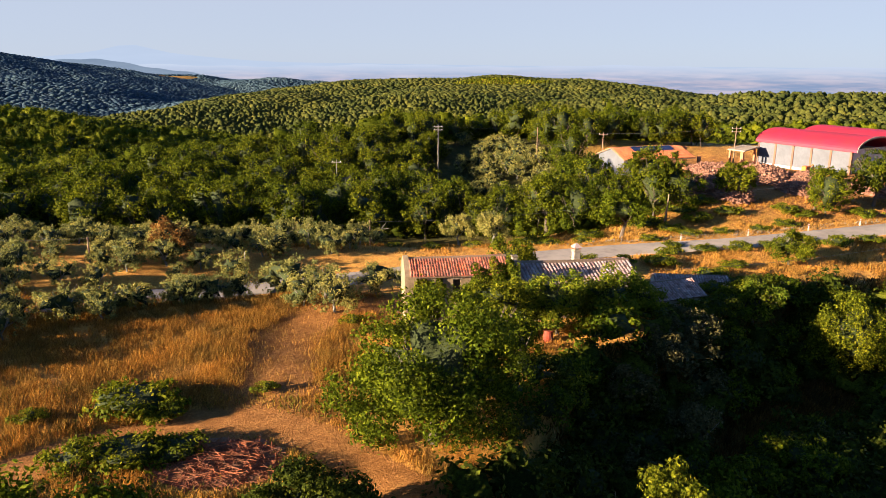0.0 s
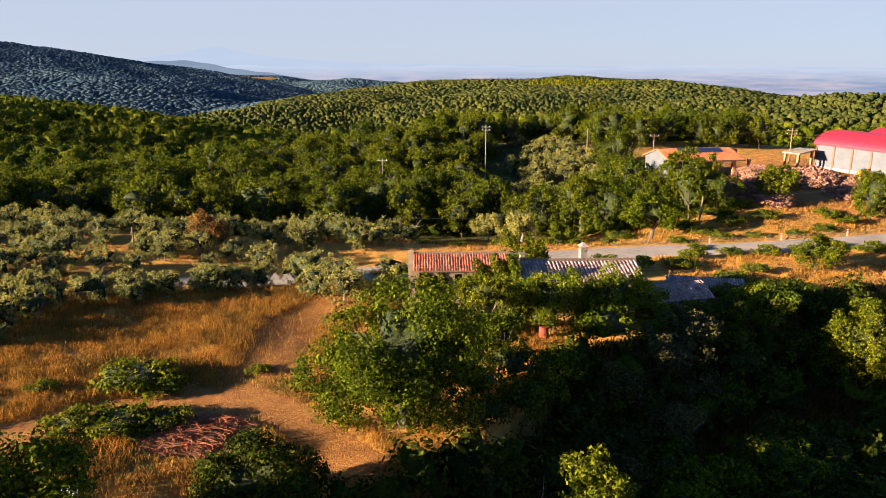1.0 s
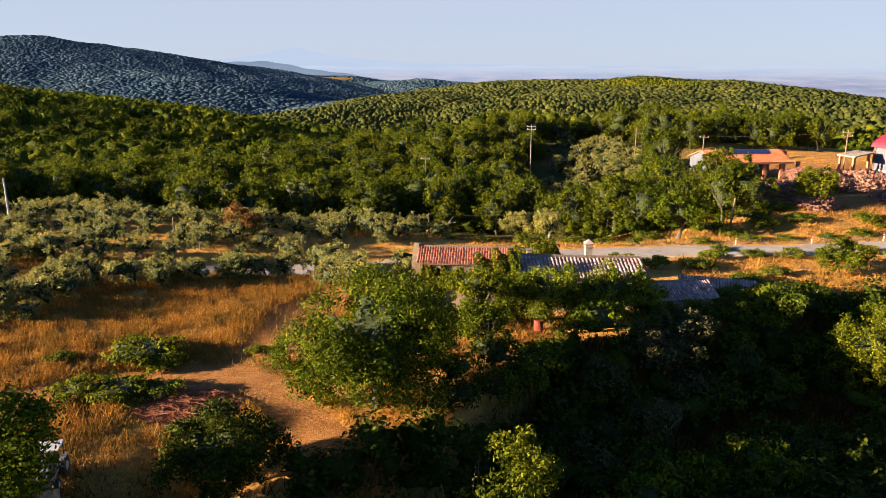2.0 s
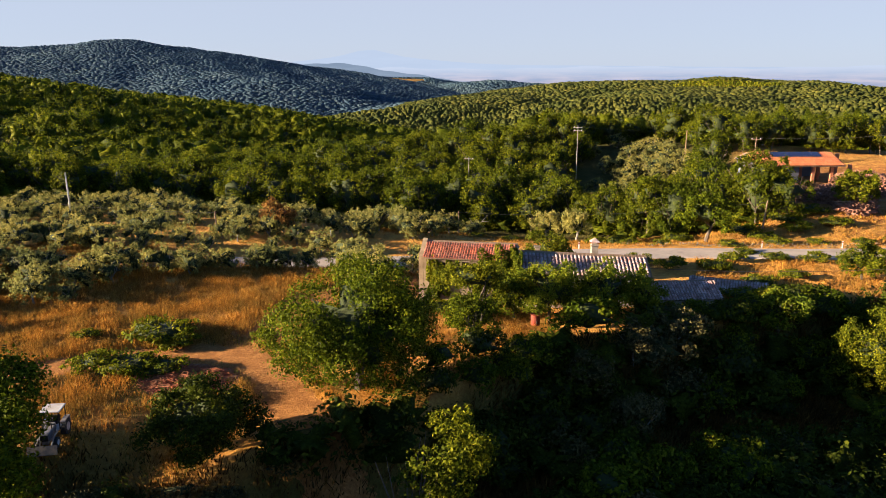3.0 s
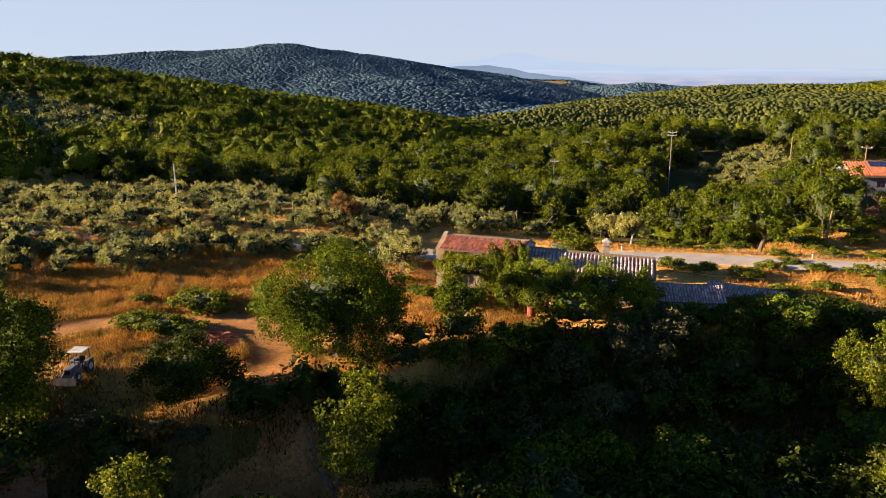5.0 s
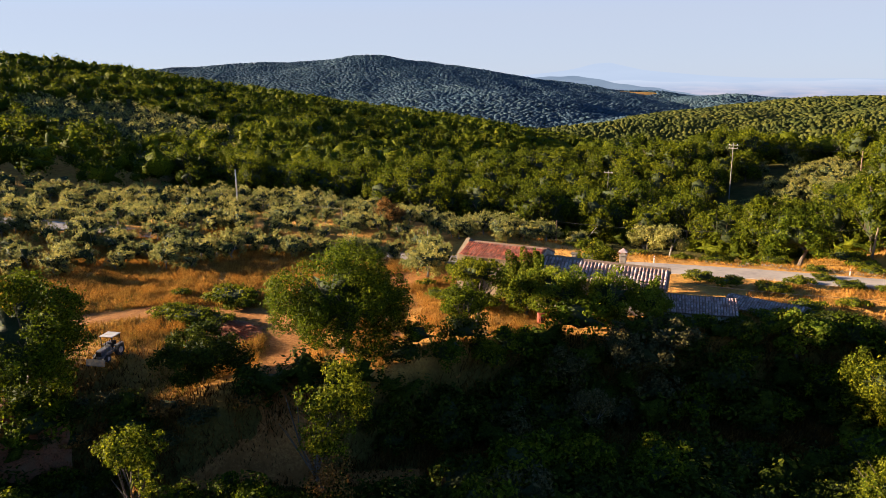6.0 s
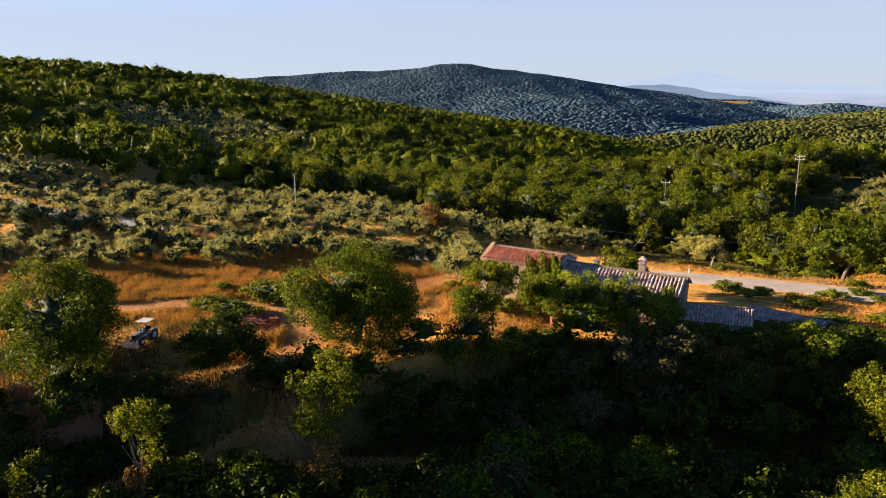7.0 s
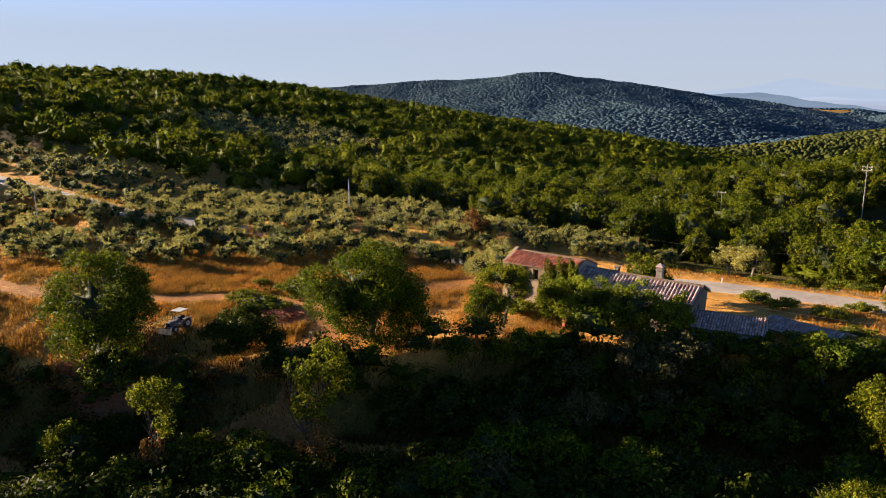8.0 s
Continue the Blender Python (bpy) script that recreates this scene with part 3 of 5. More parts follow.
def wall_with_holes(length, h0, h1, thick, holes):
    """A wall along x with its outer face at y = 0; height runs from h0 to h1; holes (x0, x1, z0, z1) go through it."""
    xs = sorted({0, length, *(a for hx in holes for a in hx[:2])})
    specs = []
    bm = bmesh.new()
    for a, b in zip(xs, xs[1:]):
        cuts = sorted((hx[2], hx[3]) for hx in holes if hx[0] <= a and b <= hx[1])
        lo = 0.0
        spans = []
        for c0, c1 in cuts:
            spans.append((lo, c0, False))
            lo = c1
        spans.append((lo, None, True))
        for z0, z1, top in spans:
            ta, tb = (h0 + (h1 - h0) * a / length, h0 + (h1 - h0) * b / length) if top else (z1, z1)
            zs = (-1.0 if z0 == 0 else z0)
            p = [(a, 0, zs), (b, 0, zs), (b, 0, tb), (a, 0, ta), (a, thick, zs), (b, thick, zs), (b, thick, tb), (a, thick, ta)]
            vs = [bm.verts.new(q) for q in p]
            for q in ((0, 1, 2, 3), (5, 4, 7, 6), (1, 5, 6, 2), (4, 0, 3, 7), (3, 2, 6, 7), (4, 5, 1, 0)):
                bm.faces.new([vs[i] for i in q])
    return bm


def gable(w, eave, ridge_z, ridge_y, thick, hole=None, eave2=None):
    """A gable wall in the plane x = 0..thick, y from 0 to w."""
    bm = bmesh.new()
    e2 = eave if eave2 is None else eave2
    prof = [(0, -1.0), (w, -1.0), (w, e2), (ridge_y, ridge_z), (0, eave)]
    a = [bm.verts.new((0, y, z)) for y, z in prof]
    b = [bm.verts.new((thick, y, z)) for y, z in prof]
    bm.faces.new(a[::-1])
    bm.faces.new(b)
    for i in range(5):
        bm.faces.new((a[i], a[(i + 1) % 5], b[(i + 1) % 5], b[i]))
    bmesh.ops.recalc_face_normals(bm, faces=bm.faces[:])
    return bm


HOUSE = pose(-3.0, 59.5, 0.0, 0, 0, 10.0)
house = thing("farmhouse", HOUSE, "old farmhouse with lime-rendered walls, red clay tile roof and ivy", "house")
L, W, EV, RZ = 8.2, 4.9, 4.75, 5.65
wf = part("wall", wall_with_holes(L, EV, EV, 0.5, [(3.65, 4.3, 3.25, 4.35), (1.5, 2.1, 3.5, 4.2)]), RENDER, house, "lime-rendered front wall")
part("wall", gable(W, EV, RZ + 0.3, W / 2, 0.45), RENDER, house, "lime-rendered gable wall").location = (-0.46, 0, 0)
part("wall", gable(W, EV, RZ, W / 2, 0.45), RUBBLE, house).location = (L, 0, 0)
b = part("wall", wall_with_holes(L, EV, EV, 0.5, []), RUBBLE, house)
b.location = (0, W - 0.5, 0)
# Dark plates close the window holes, standing for the shade of the rooms.
w1 = part("window", boxes((3.65, 4.3, 0.30, 0.36, 3.25, 4.35)), DARK, house, "window hole backed by a shade-dark plate")
part("lintel", boxes((3.5, 4.45, -0.03, 0.2, 4.35, 4.5)), STONE, w1)
part("sill", boxes((3.55, 4.4, -0.08, 0.3, 3.15, 3.25)), STONE, w1)
w2 = part("window", boxes((1.5, 2.1, 0.30, 0.36, 3.5, 4.2)), DARK, house, "small window hole backed by a shade-dark plate")
part("sill", boxes((1.4, 2.2, -0.06, 0.3, 3.4, 3.5)), STONE, w2)
rng = np.random.default_rng(3)
SL = W / 2 + 0.25
rf = part("roof", slab([(-0.05, -0.25, EV - 0.02), (L + 0.5, -0.25, EV - 0.02), (L + 0.5, W / 2, RZ + 0.1), (-0.05, W / 2, RZ + 0.1)], 0.12), WOODP, house)
rb = part("roof", slab([(-0.05, W / 2, RZ + 0.1), (L + 0.5, W / 2, RZ + 0.1), (L + 0.5, W + 0.25, EV - 0.02), (-0.05, W + 0.25, EV - 0.02)], 0.12), WOODP, house)


def lay(me, mat, parent, loc, turn=0.0):
    me.materials.append(mat)
    o = mpart("roof_tiles", me, parent)
    o.matrix_basis = pose(*loc, 0, 0, turn)
    return tagged(o, kind="stuff")


lay(coppi(L + 0.5, SL, RZ + 0.12 - EV, 0.24, 0.095, 0.05, rng), RED_TILE, rf, (-0.05, -0.25, EV))
lay(coppi(L + 0.5, SL, RZ + 0.12 - EV, 0.24, 0.095, 0.05, rng), RED_TILE, rb, (L + 0.45, W + 0.25, EV), 180)

# long low barn wing
WING = pose(5.3, 60.5, 0.25, 0, 2.4, 18.0)
wing = thing("barn_wing", WING, "long low stone barn wing with weathered clay tile roof", "house")
L2, W2, EV2, RZ2 = 12.2, 5.8, 3.55, 4.75
part("wall", wall_with_holes(L2, EV2, EV2, 0.5, [(6.0, 7.4, 0.0, 2.2)]), RUBBLE, wing)
part("wall", gable(W2, EV2, RZ2, W2 / 2, 0.45, eave2=EV2), RENDER, wing, "grey rendered gable wall").location = (L2, 0, 0)
b = part("wall", wall_with_holes(L2, EV2, EV2, 0.5, []), RUBBLE, wing)
b.location = (0, W2 - 0.5, 0)
part("door", boxes((6.0, 7.4, 0.3, 0.36, 0, 2.2)), WOODP, wing, "dark wooden barn door")
# Dark plate on the gable, painted as the shade of a window opening.
w3 = part("window", boxes((L2 + 0.44, L2 + 0.46, 2.2, 2.8, 2.0, 2.9)), DARK, wing, "small gable window, a shade-dark plate")
SL2 = W2 / 2 + 0.3
rf2 = part("roof", slab([(0.5, -0.3, EV2 - 0.02), (L2 + 0.7, -0.3, EV2 - 0.02), (L2 + 0.7, W2 / 2, RZ2 + 0.08), (0.5, W2 / 2, RZ2 + 0.08)], 0.12), WOODP, wing)
rb2 = part("roof", slab([(0.5, W2 / 2, RZ2 + 0.08), (L2 + 0.7, W2 / 2, RZ2 + 0.08), (L2 + 0.7, W2 + 0.3, EV2 - 0.02), (0.5, W2 + 0.3, EV2 - 0.02)], 0.12), WOODP, wing)
lay(coppi(L2 + 0.2, SL2, RZ2 + 0.10 - EV2, 0.36, 0.15, 0.10, rng, 0.5), OLD_TILE, rf2, (0.5, -0.3, EV2))
lay(coppi(L2 + 0.2, SL2, RZ2 + 0.10 - EV2, 0.36, 0.15, 0.10, rng, 0.5), OLD_TILE, rb2, (L2 + 0.7, W2 + 0.3, EV2), 180)

# ---- trees and bushes round the house ----
def lone(name, seed, x, y, h, rx, leaf, count, mat, label, category="tree", sink=0.0, **kw):
    return tree(name, seed, h, rx, leaf, count, mat, at=(x, y, hz(x, y) - sink), label=label, category=category, **kw)


lone("oak_tree", 11, -1.1, 40.2, 10.8, 6.2, 0.115, 42000, OAK, "large broad oak with dense green crown beside the track", r=0.36, clear=0.05, lumps=54, lump=0.27, low=-0.8, sink=1.2, tuft=0.5)
lone("oak_tree", 12, -15.0, 20.6, 11.6, 5.5, 0.120, 34000, OAK, "broad oak with yellow-green crown at the terrace edge", r=0.33, clear=0.0, lumps=46, lump=0.27, low=-0.9, sink=1.2, tuft=0.5)
lone("small_tree", 13, 4.6, 50.2, 4.2, 2.2, 0.11, 6500, OAK, "small round dark tree on dry grass", r=0.16, clear=0.22)
lone("small_tree", 17, 3.6, 53.2, 6.4, 3.1, 0.11, 6000, BUSH, "open spreading tree with light green leaves near the house", r=0.14, clear=0.45, lumps=30, lump=0.26)
lone("shrub", 14, -6.8, 30.6, 4.6, 3.6, 0.12, 13000, SHADE_LEAF, "dense shrub at the bank, leaves darkened for shade", "shrub", r=0.14, clear=0.02, lumps=50, lump=0.26)
low_a = lone("sparse_tree", 15, 8.5, 30.0, 12.0, 3.0, 0.12, 6500, BUSH, "thin tree with sparse leaves and dead brown growth in the gully", r=0.17, clear=0.42, core=0, lumps=20, lump=0.30, tuft=0.4)
low_b = lone("sparse_tree", 16, 0.7, 20.0, 9.2, 2.1, 0.12, 3800, BUSH, "slim young tree with dry twigs below in the gully", r=0.12, clear=0.42, core=0, lumps=14, lump=0.34, tuft=0.36)
lone("sparse_tree", 18, -6.0, 15.6, 4.4, 2.2, 0.14, 2600, BUSH, "low bushy tree by the lower track", r=0.10, clear=0.1, lumps=22, lump=0.28)
lone("small_tree", 19, 9.4, 58.4, 5.8, 3.2, 0.115, 9000, FIG, "bright green leafy tree in front of the barn wing", r=0.14, clear=-0.05, low=-0.97, lumps=40, lump=0.25)
lone("small_tree", 20, 13.8, 60.2, 5.2, 3.0, 0.115, 8500, FIG, "yellow-green leafy tree against the barn wall", r=0.14, clear=-0.05, low=-0.97, lumps=40, lump=0.25)
lone("small_tree", 21, 6.2, 57.9, 4.6, 2.2, 0.13, 3800, BUSH, "green tree growing close to the house corner", r=0.12, clear=0.0, low=-0.97, lumps=30, lump=0.27)
lone("small_tree", 41, 16.8, 61.9, 4.0, 2.3, 0.115, 5000, FIG, "green tree at the end of the barn wing", r=0.12, clear=0.05, lumps=34, lump=0.26)
lone("fig_tree", 22, 29.3, 66.4, 4.6, 2.8, 0.17, 3800, FIG, "bright fig tree with open crown beside the ruined shed", r=0.14, clear=0.1, lumps=34, lump=0.26)
lone("round_tree", 23, 6.9, 71.4, 5.3, 2.8, 0.13, 5200, BUSH, "round grey-green tree behind the house by the road", r=0.14, clear=0.08, lumps=36, lump=0.27)
lone("bushy_tree", 24, 37.2, 63.6, 8.0, 4.2, 0.12, 15000, BUSH, "broad yellow-green bushy tree on the gully slope", r=0.2, clear=0.02, lumps=70, lump=0.22)
lone("bushy_tree", 25, 43.0, 60.5, 6.0, 4.4, 0.14, 9000, BUSH, "broad bushy tree with feathery green leaves", r=0.2, clear=0.02, lumps=60, lump=0.22)
lone("bushy_tree", 26, 40.0, 51.5, 5.6, 4.0, 0.105, 13000, BUSH, "low bushy green tree below the dry slope", r=0.18, clear=0.02, lumps=50, lump=0.24)
lone("bushy_tree", 27, 38.4, 70.0, 3.8, 3.4, 0.13, 5600, BUSH, "feathery shrub at the top of the slope", r=0.14, clear=0.02, lumps=40, lump=0.24)
lone("bushy_tree", 28, 38.2, 78.7, 4.0, 2.8, 0.13, 4600, BUSH, "pale green shrub beside the road", r=0.12, clear=0.02, lumps=34, lump=0.27)
lone("big_tree", 29, 30.4, 102.6, 9.4, 4.4, 0.19, 7000, WOODS, "tall broad tree at the corner of the wood yard", r=0.3, clear=0.0, lumps=50, lump=0.25, low=-0.95)
lone("big_tree", 30, 23.3, 92.4, 6.6, 3.4, 0.17, 6000, OAK, "dense dark green tree beside the road", r=0.22, clear=0.03, lumps=40, lump=0.26)
lone("big_tree", 31, 15.9, 105.8, 9.0, 3.6, 0.19, 5200, WOODS, "tall leafy tree at the edge of the woods", r=0.25, clear=0.0, lumps=40, lump=0.26, low=-0.95)
lone("big_tree", 32, 24.0, 105.0, 8.0, 3.4, 0.19, 5200, WOODS, "tall green tree below the yard building", r=0.25, clear=0.0, lumps=40, lump=0.26, low=-0.95)
lone("yard_tree", 33, 41.9, 103.2, 5.8, 3.2, 0.16, 4200, BUSH, "brownish green tree in front of the wood piles", r=0.2, clear=0.06, lumps=30, lump=0.28)
lone("yard_tree", 34, 60.3, 101.4, 8.0, 4.2, 0.17, 6000, WOODS, "dense dark tree at the yard entrance", r=0.22, clear=0.05, lumps=46, lump=0.25)
lone("brown_tree", 35, -30.4, 78.4, 5.0, 2.6, 0.15, 3600, DRYLEAF, "rusty brown-green tree among the olives", r=0.16, clear=0.1, lumps=26, lump=0.3)
lone("roadside_tree", 36, 2.5, 96.0, 4.4, 2.4, 0.14, 3600, OLIVE, "bushy olive beyond the road", bark=GREYBARK, r=0.16, clear=0.05, lumps=26, lump=0.3)
lone("roadside_tree", 37, 6.8, 93.8, 4.8, 2.4, 0.14, 4200, OLIVE, "full grey-green olive beyond the road", bark=GREYBARK, r=0.16, clear=0.03, lumps=30, lump=0.3)
for n, (x, y, h, w) in enumerate([(51.3, 99.6, 5.6, 0.8), (54.1, 100.6, 5.2, 1.4)]):
    lone("cypress", 38 + n, x, y, h, w, 0.13, 3000, OAK, "narrow dark green cypress at the yard edge", r=0.12, clear=0.03, lumps=24, lump=0.45)

for t, n, w, h, z in ((low_a, 1500, 1.7, 2.6, 3.4), (low_b, 900, 1.0, 1.9, 2.4)):
    mpart("dead_growth", leafy_mesh("dead_growth", *crown_shape(np.random.default_rng(n), n, w, h, 0.11, 16, 0.4, z, -0.9, 0.5, 0), DRYLEAF), t, "brown dead twigs and leaves")

# ---- woods ----
def spots(rng, x0, x1, y0, y1, gap, keep):
    """Scattered places in a rectangle, about gap apart, where keep(x, y) holds."""
    nx, ny = int((x1 - x0) / gap), int((y1 - y0) / gap)
    ix, iy = np.meshgrid(np.arange(nx), np.arange(ny))
    x = x0 + (ix + 0.5 * (iy % 2) + rng.uniform(0.05, 0.95, ix.shape)) * gap
    y = y0 + (iy + rng.uniform(0.05, 0.95, ix.shape)) * gap
    x, y = x.ravel(), y.ravel()
    k = keep(x, y)
    return x[k], y[k]


def joined_trees(name, rng, x, y, mat, count, leaf, rx, rh, label, category="wood", kinds=6, lumps=9, tall=1.0, core=2, lump=0.5, sizes=(0.7, 1.3), depth=0.6, plan=True):
    """Many far crowns in one mesh: each a lumpy leafy mass with loose leaves over it. Places are of the plan, or of the world."""
    z = height(x, y) if plan else land(x, y)
    k = rng.integers(0, kinds, len(x))
    s = rng.uniform(*sizes, len(x))
    if plan:
        p = np.stack([x, y, z], -1)
        s = s * spread(p)[0]
        x, y, z = np.moveaxis(site(p), -1, 0)
    a = rng.uniform(0, 2 * math.pi, len(x))
    quads, solid, faces, at = [], [], [], 0
    for q in range(kinds):
        i = np.flatnonzero(k == q)
        if not len(i):
            continue
        leaves, core_v, tri = crown_shape(rng, count, 1.0, 1.0, leaf / rx, lumps, lump, 0.0, -0.7, 1.8, core, depth)

        def placed(b):
            c, sn = np.cos(a[i])[:, None], np.sin(a[i])[:, None]
            px = (b[:, 0] * c - b[:, 1] * sn) * (s[i] * rx)[:, None] + x[i][:, None]
            py = (b[:, 0] * sn + b[:, 1] * c) * (s[i] * rx)[:, None] + y[i][:, None]
            pz = b[:, 2] * (s[i] * rh)[:, None] + (z[i] + s[i] * rh * 0.95 * tall)[:, None]
            return np.stack([px, py, pz], -1)

        quads.append(placed(leaves.reshape(-1, 3)).reshape(-1, 4, 3))
        solid.append(placed(core_v).reshape(-1, 3))
        faces.append((tri[None] + at + (np.arange(len(i)) * len(core_v))[:, None, None]).reshape(-1, 3))
        at += len(i) * len(core_v)
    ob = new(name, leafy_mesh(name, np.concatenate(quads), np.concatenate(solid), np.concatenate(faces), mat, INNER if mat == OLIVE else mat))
    return tagged(ob, label, category, kind="stuff")


def far_crowns(name, rng, x, y, mat, rx, rh, label, category="wood", fine=1):
    """Very far trees, at places of the world: uneven rounded crowns in one mesh."""
    co, tri = BALL[fine]
    z = land(x, y)
    s, a = rng.uniform(0.55, 1.4, len(x)), rng.uniform(0, 2 * math.pi, len(x))
    p = co[None] * rng.uniform(*((0.86, 1.12) if fine == 1 else (0.68, 1.22)), (len(x), len(co), 1))
    p[..., 2] *= rng.uniform(0.8, 1.35, len(x))[:, None]
    c, sn = np.cos(a)[:, None], np.sin(a)[:, None]
    px = (p[..., 0] * c - p[..., 1] * sn) * (s * rx)[:, None] + x[:, None]
    py = (p[..., 0] * sn + p[..., 1] * c) * (s * rx)[:, None] + y[:, None]
    pz = p[..., 2] * (s * rh)[:, None] + (z + s * rh * 0.7)[:, None]
    v = np.stack([px, py, pz], -1).reshape(-1, 3)
    f = (tri[None] + (np.arange(len(x)) * len(co))[:, None, None]).reshape(-1, 3)
    me = bpy.data.meshes.new(name)
    me.vertices.add(len(v))
    me.vertices.foreach_set("co", v.astype(np.float32).ravel())
    me.loops.add(f.size)
    me.loops.foreach_set("vertex_index", f.astype(np.int32).ravel())
    me.polygons.add(len(f))
    me.polygons.foreach_set("loop_start", np.arange(0, f.size, 3, dtype=np.int32))
    me.update(calc_edges=True)
    me.shade_smooth()
    me.materials.append(mat)
    return tagged(new(name, me), label, category, kind="stuff")


def in_view(x, y, a0=-36, a1=88):
    a = np.degrees(np.arctan2(-(x - 26), y - 0))
    b = np.degrees(np.arctan2(-(x - 0), y - 0))
    return (np.minimum(a, b) < a1) & (np.maximum(a, b) > a0)


rng = np.random.default_rng(40)
GROVE_PATH = [(2, 122), (0.5, 133), (2, 148), (6, 160)]


def ridge_wood(x, y):
    edge = np.interp(x, (-140, -90, -60, -20, 5, 14, 22, 34), (72, 84, 97, 105, 109, 103, 100, 98))
    grove = (((x - 10.5) / 13) ** 2 + ((y - 140) / 27) ** 2 < 1) | (along(x, y, GROVE_PATH, 3.2) > 0.2)
    yard = (x > 26 + 0.0 * y) & (y < 152) & (y > 99) & ~((x < 36) & (y < 106))
    return (y > edge) & ~yard & ~grove & (y < 190) & (x > -112) & in_view(x, y)


models = [tree("oak_tree", 60 + i, 7.4, 3.3, 0.17, 2800, WOODS, r=0.12, clear=-0.04, lumps=34, lump=0.30, low=-0.97, core=2, depth=0.55, cap=0.72, tuft=0.5, facing=1.3,
               label="leafy green oak at the edge of the woods", group="woodland trees") for i in range(5)]
wx, wy = spots(rng, -112, 60, 70, 190, 4.6, ridge_wood)
near = np.hypot(wx - 10, wy - 60)
order = np.argsort(near)
for n, i in enumerate(order[:280]):
    m = models[n % 5]
    x, y, s = float(wx[i]), float(wy[i]), float(rng.uniform(0.8, 1.25))
    if n < 5:
        m.matrix_world = sited(pose(x, y, hz(x, y), 0, 0, 0))
    else:
        put(m, x, y, float(rng.uniform(0, 360)), s)
rest = order[280:]
joined_trees("oak_wood", rng, wx[rest], wy[rest], WOODS, 360, 0.24, 3.3, 3.0, "dense green oak wood on the rise behind the road", lumps=22, lump=0.34, core=2, tall=1.4, depth=0.8)

tx, ty = spots(rng, -100, 30, 70, 116, 2.3, lambda x, y: ridge_wood(x, y) & ~ridge_wood(x, y - 5.5))
joined_trees("thicket", rng, tx, ty, WOODS, 150, 0.17, 1.9, 1.7, "low thicket along the edge of the woods", "thicket", tall=0.6, lumps=14, depth=0.45)


def field(x, y):
    u, v = (x + 762) * 0.91 + (y - 1945) * 0.41, -(x + 762) * 0.41 + (y - 1945) * 0.91
    return (u / 135) ** 2 + ((v + 16) / 56) ** 2 < 1


def vines(x, y):
    return ((x - 95) / 75) ** 2 + ((y - 1085) / 38) ** 2 < 1


def above_olives(x, y):
    return (y > road_y(x) + np.interp(x, (-260, -160, -110, -95), (6, 16, 30, 40)))


def hillside(x, y):
    """Wooded slopes beyond the plan's own trees."""
    px, py = on_plan(x, y)
    return in_view(x, y) & (np.hypot(x - 20, y) < 640) & ((px < -95) | (py > 190) | ((px > 58) & (py > 164))) & above_olives(px, py) & ~ridge_wood(px, py)


def seen_slope(x, y, near, far):
    """Woods between two distances, only on sides and crests of the hills that face the camera."""
    rr = np.hypot(x - 20, y)
    d = np.stack([20 - x, -y]) / rr
    rise = land(x + 30 * d[0], y + 30 * d[1]) - land(x, y)
    return in_view(x, y, -36, 80) & (rr >= near) & (rr < far) & (rise < 1.5)


def blue_side(x, y):
    return ((x < -330) & (y > 900)) | (y > 1400)


hx, hy = spots(rng, -560, 330, 20, 640, 6.6, hillside)
grey = (((hx + 215) / 52) ** 2 + ((hy - 150) / 40) ** 2 + 0.5 * wavy(hx, hy, 31)) < 1
close = np.hypot(hx - 20, hy) < 400
joined_trees("hillside_wood", rng, hx[~grey & close], hy[~grey & close], WOODS, 240, 0.27, 3.3, 3.6, "mixed oak woods on the valley sides", lumps=14, lump=0.40, core=2, tall=1.15, sizes=(0.55, 1.4), depth=0.58, plan=False)
joined_trees("hillside_wood", rng, hx[~grey & ~close], hy[~grey & ~close], WOODS, 70, 0.40, 3.3, 3.6, "mixed oak woods on the valley sides", lumps=9, lump=0.46, core=2, tall=1.15, sizes=(0.55, 1.4), depth=0.75, plan=False)
joined_trees("hillside_olives", rng, hx[grey], hy[grey], OLIVE, 110, 0.34, 2.7, 2.5, "old grey-green olives on the hillside", "olive grove", lumps=10, depth=0.5, core=1, plan=False)
fx, fy = spots(rng, -560, 700, 380, 900, 4.4, lambda x, y: seen_slope(x, y, 640, 880) & ~blue_side(x, y))
far_crowns("ridge_woods", rng, fx, fy, FARWOODS, 2.5, 2.7, "wooded ridge sides beyond the valley", fine=2)
fx, fy = spots(rng, -620, 760, 600, 1420, 4.6, lambda x, y: seen_slope(x, y, 880, 1400) & ~vines(x, y) & ~blue_side(x, y))
far_crowns("ridge_woods", rng, fx, fy, FARWOODS, 3.3, 1.6, "wooded ridges beyond the valley")
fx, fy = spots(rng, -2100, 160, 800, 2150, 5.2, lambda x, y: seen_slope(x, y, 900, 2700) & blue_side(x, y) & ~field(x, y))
far_crowns("far_pine_woods", rng, fx, fy, HAZY_PINES, 4.3, 1.8, "woods on the far hills, tinted blue for distance haze")
vx, vy = spots(rng, 20, 170, 1047, 1123, 2.4, lambda x, y: vines(x, y) & ((y % 8.0) < 3.2))
far_crowns("vineyard", rng, vx, vy, BUSH, 1.3, 1.2, "rows of bright green vines on the ridge", "vineyard")
# Out-of-view trees added as shade casters for the gully.
ax, ay = spots(rng, -78, -14, -32, 2, 4.6, lambda x, y: y < np.interp(x, (-78, -40, -14), (2, 0, -8)))
joined_trees("oak_wood", rng, ax, ay, WOODS, 100, 0.4, 3.0, 3.3, "unseen oak wood on the near side, added to shade the gully", lumps=14)

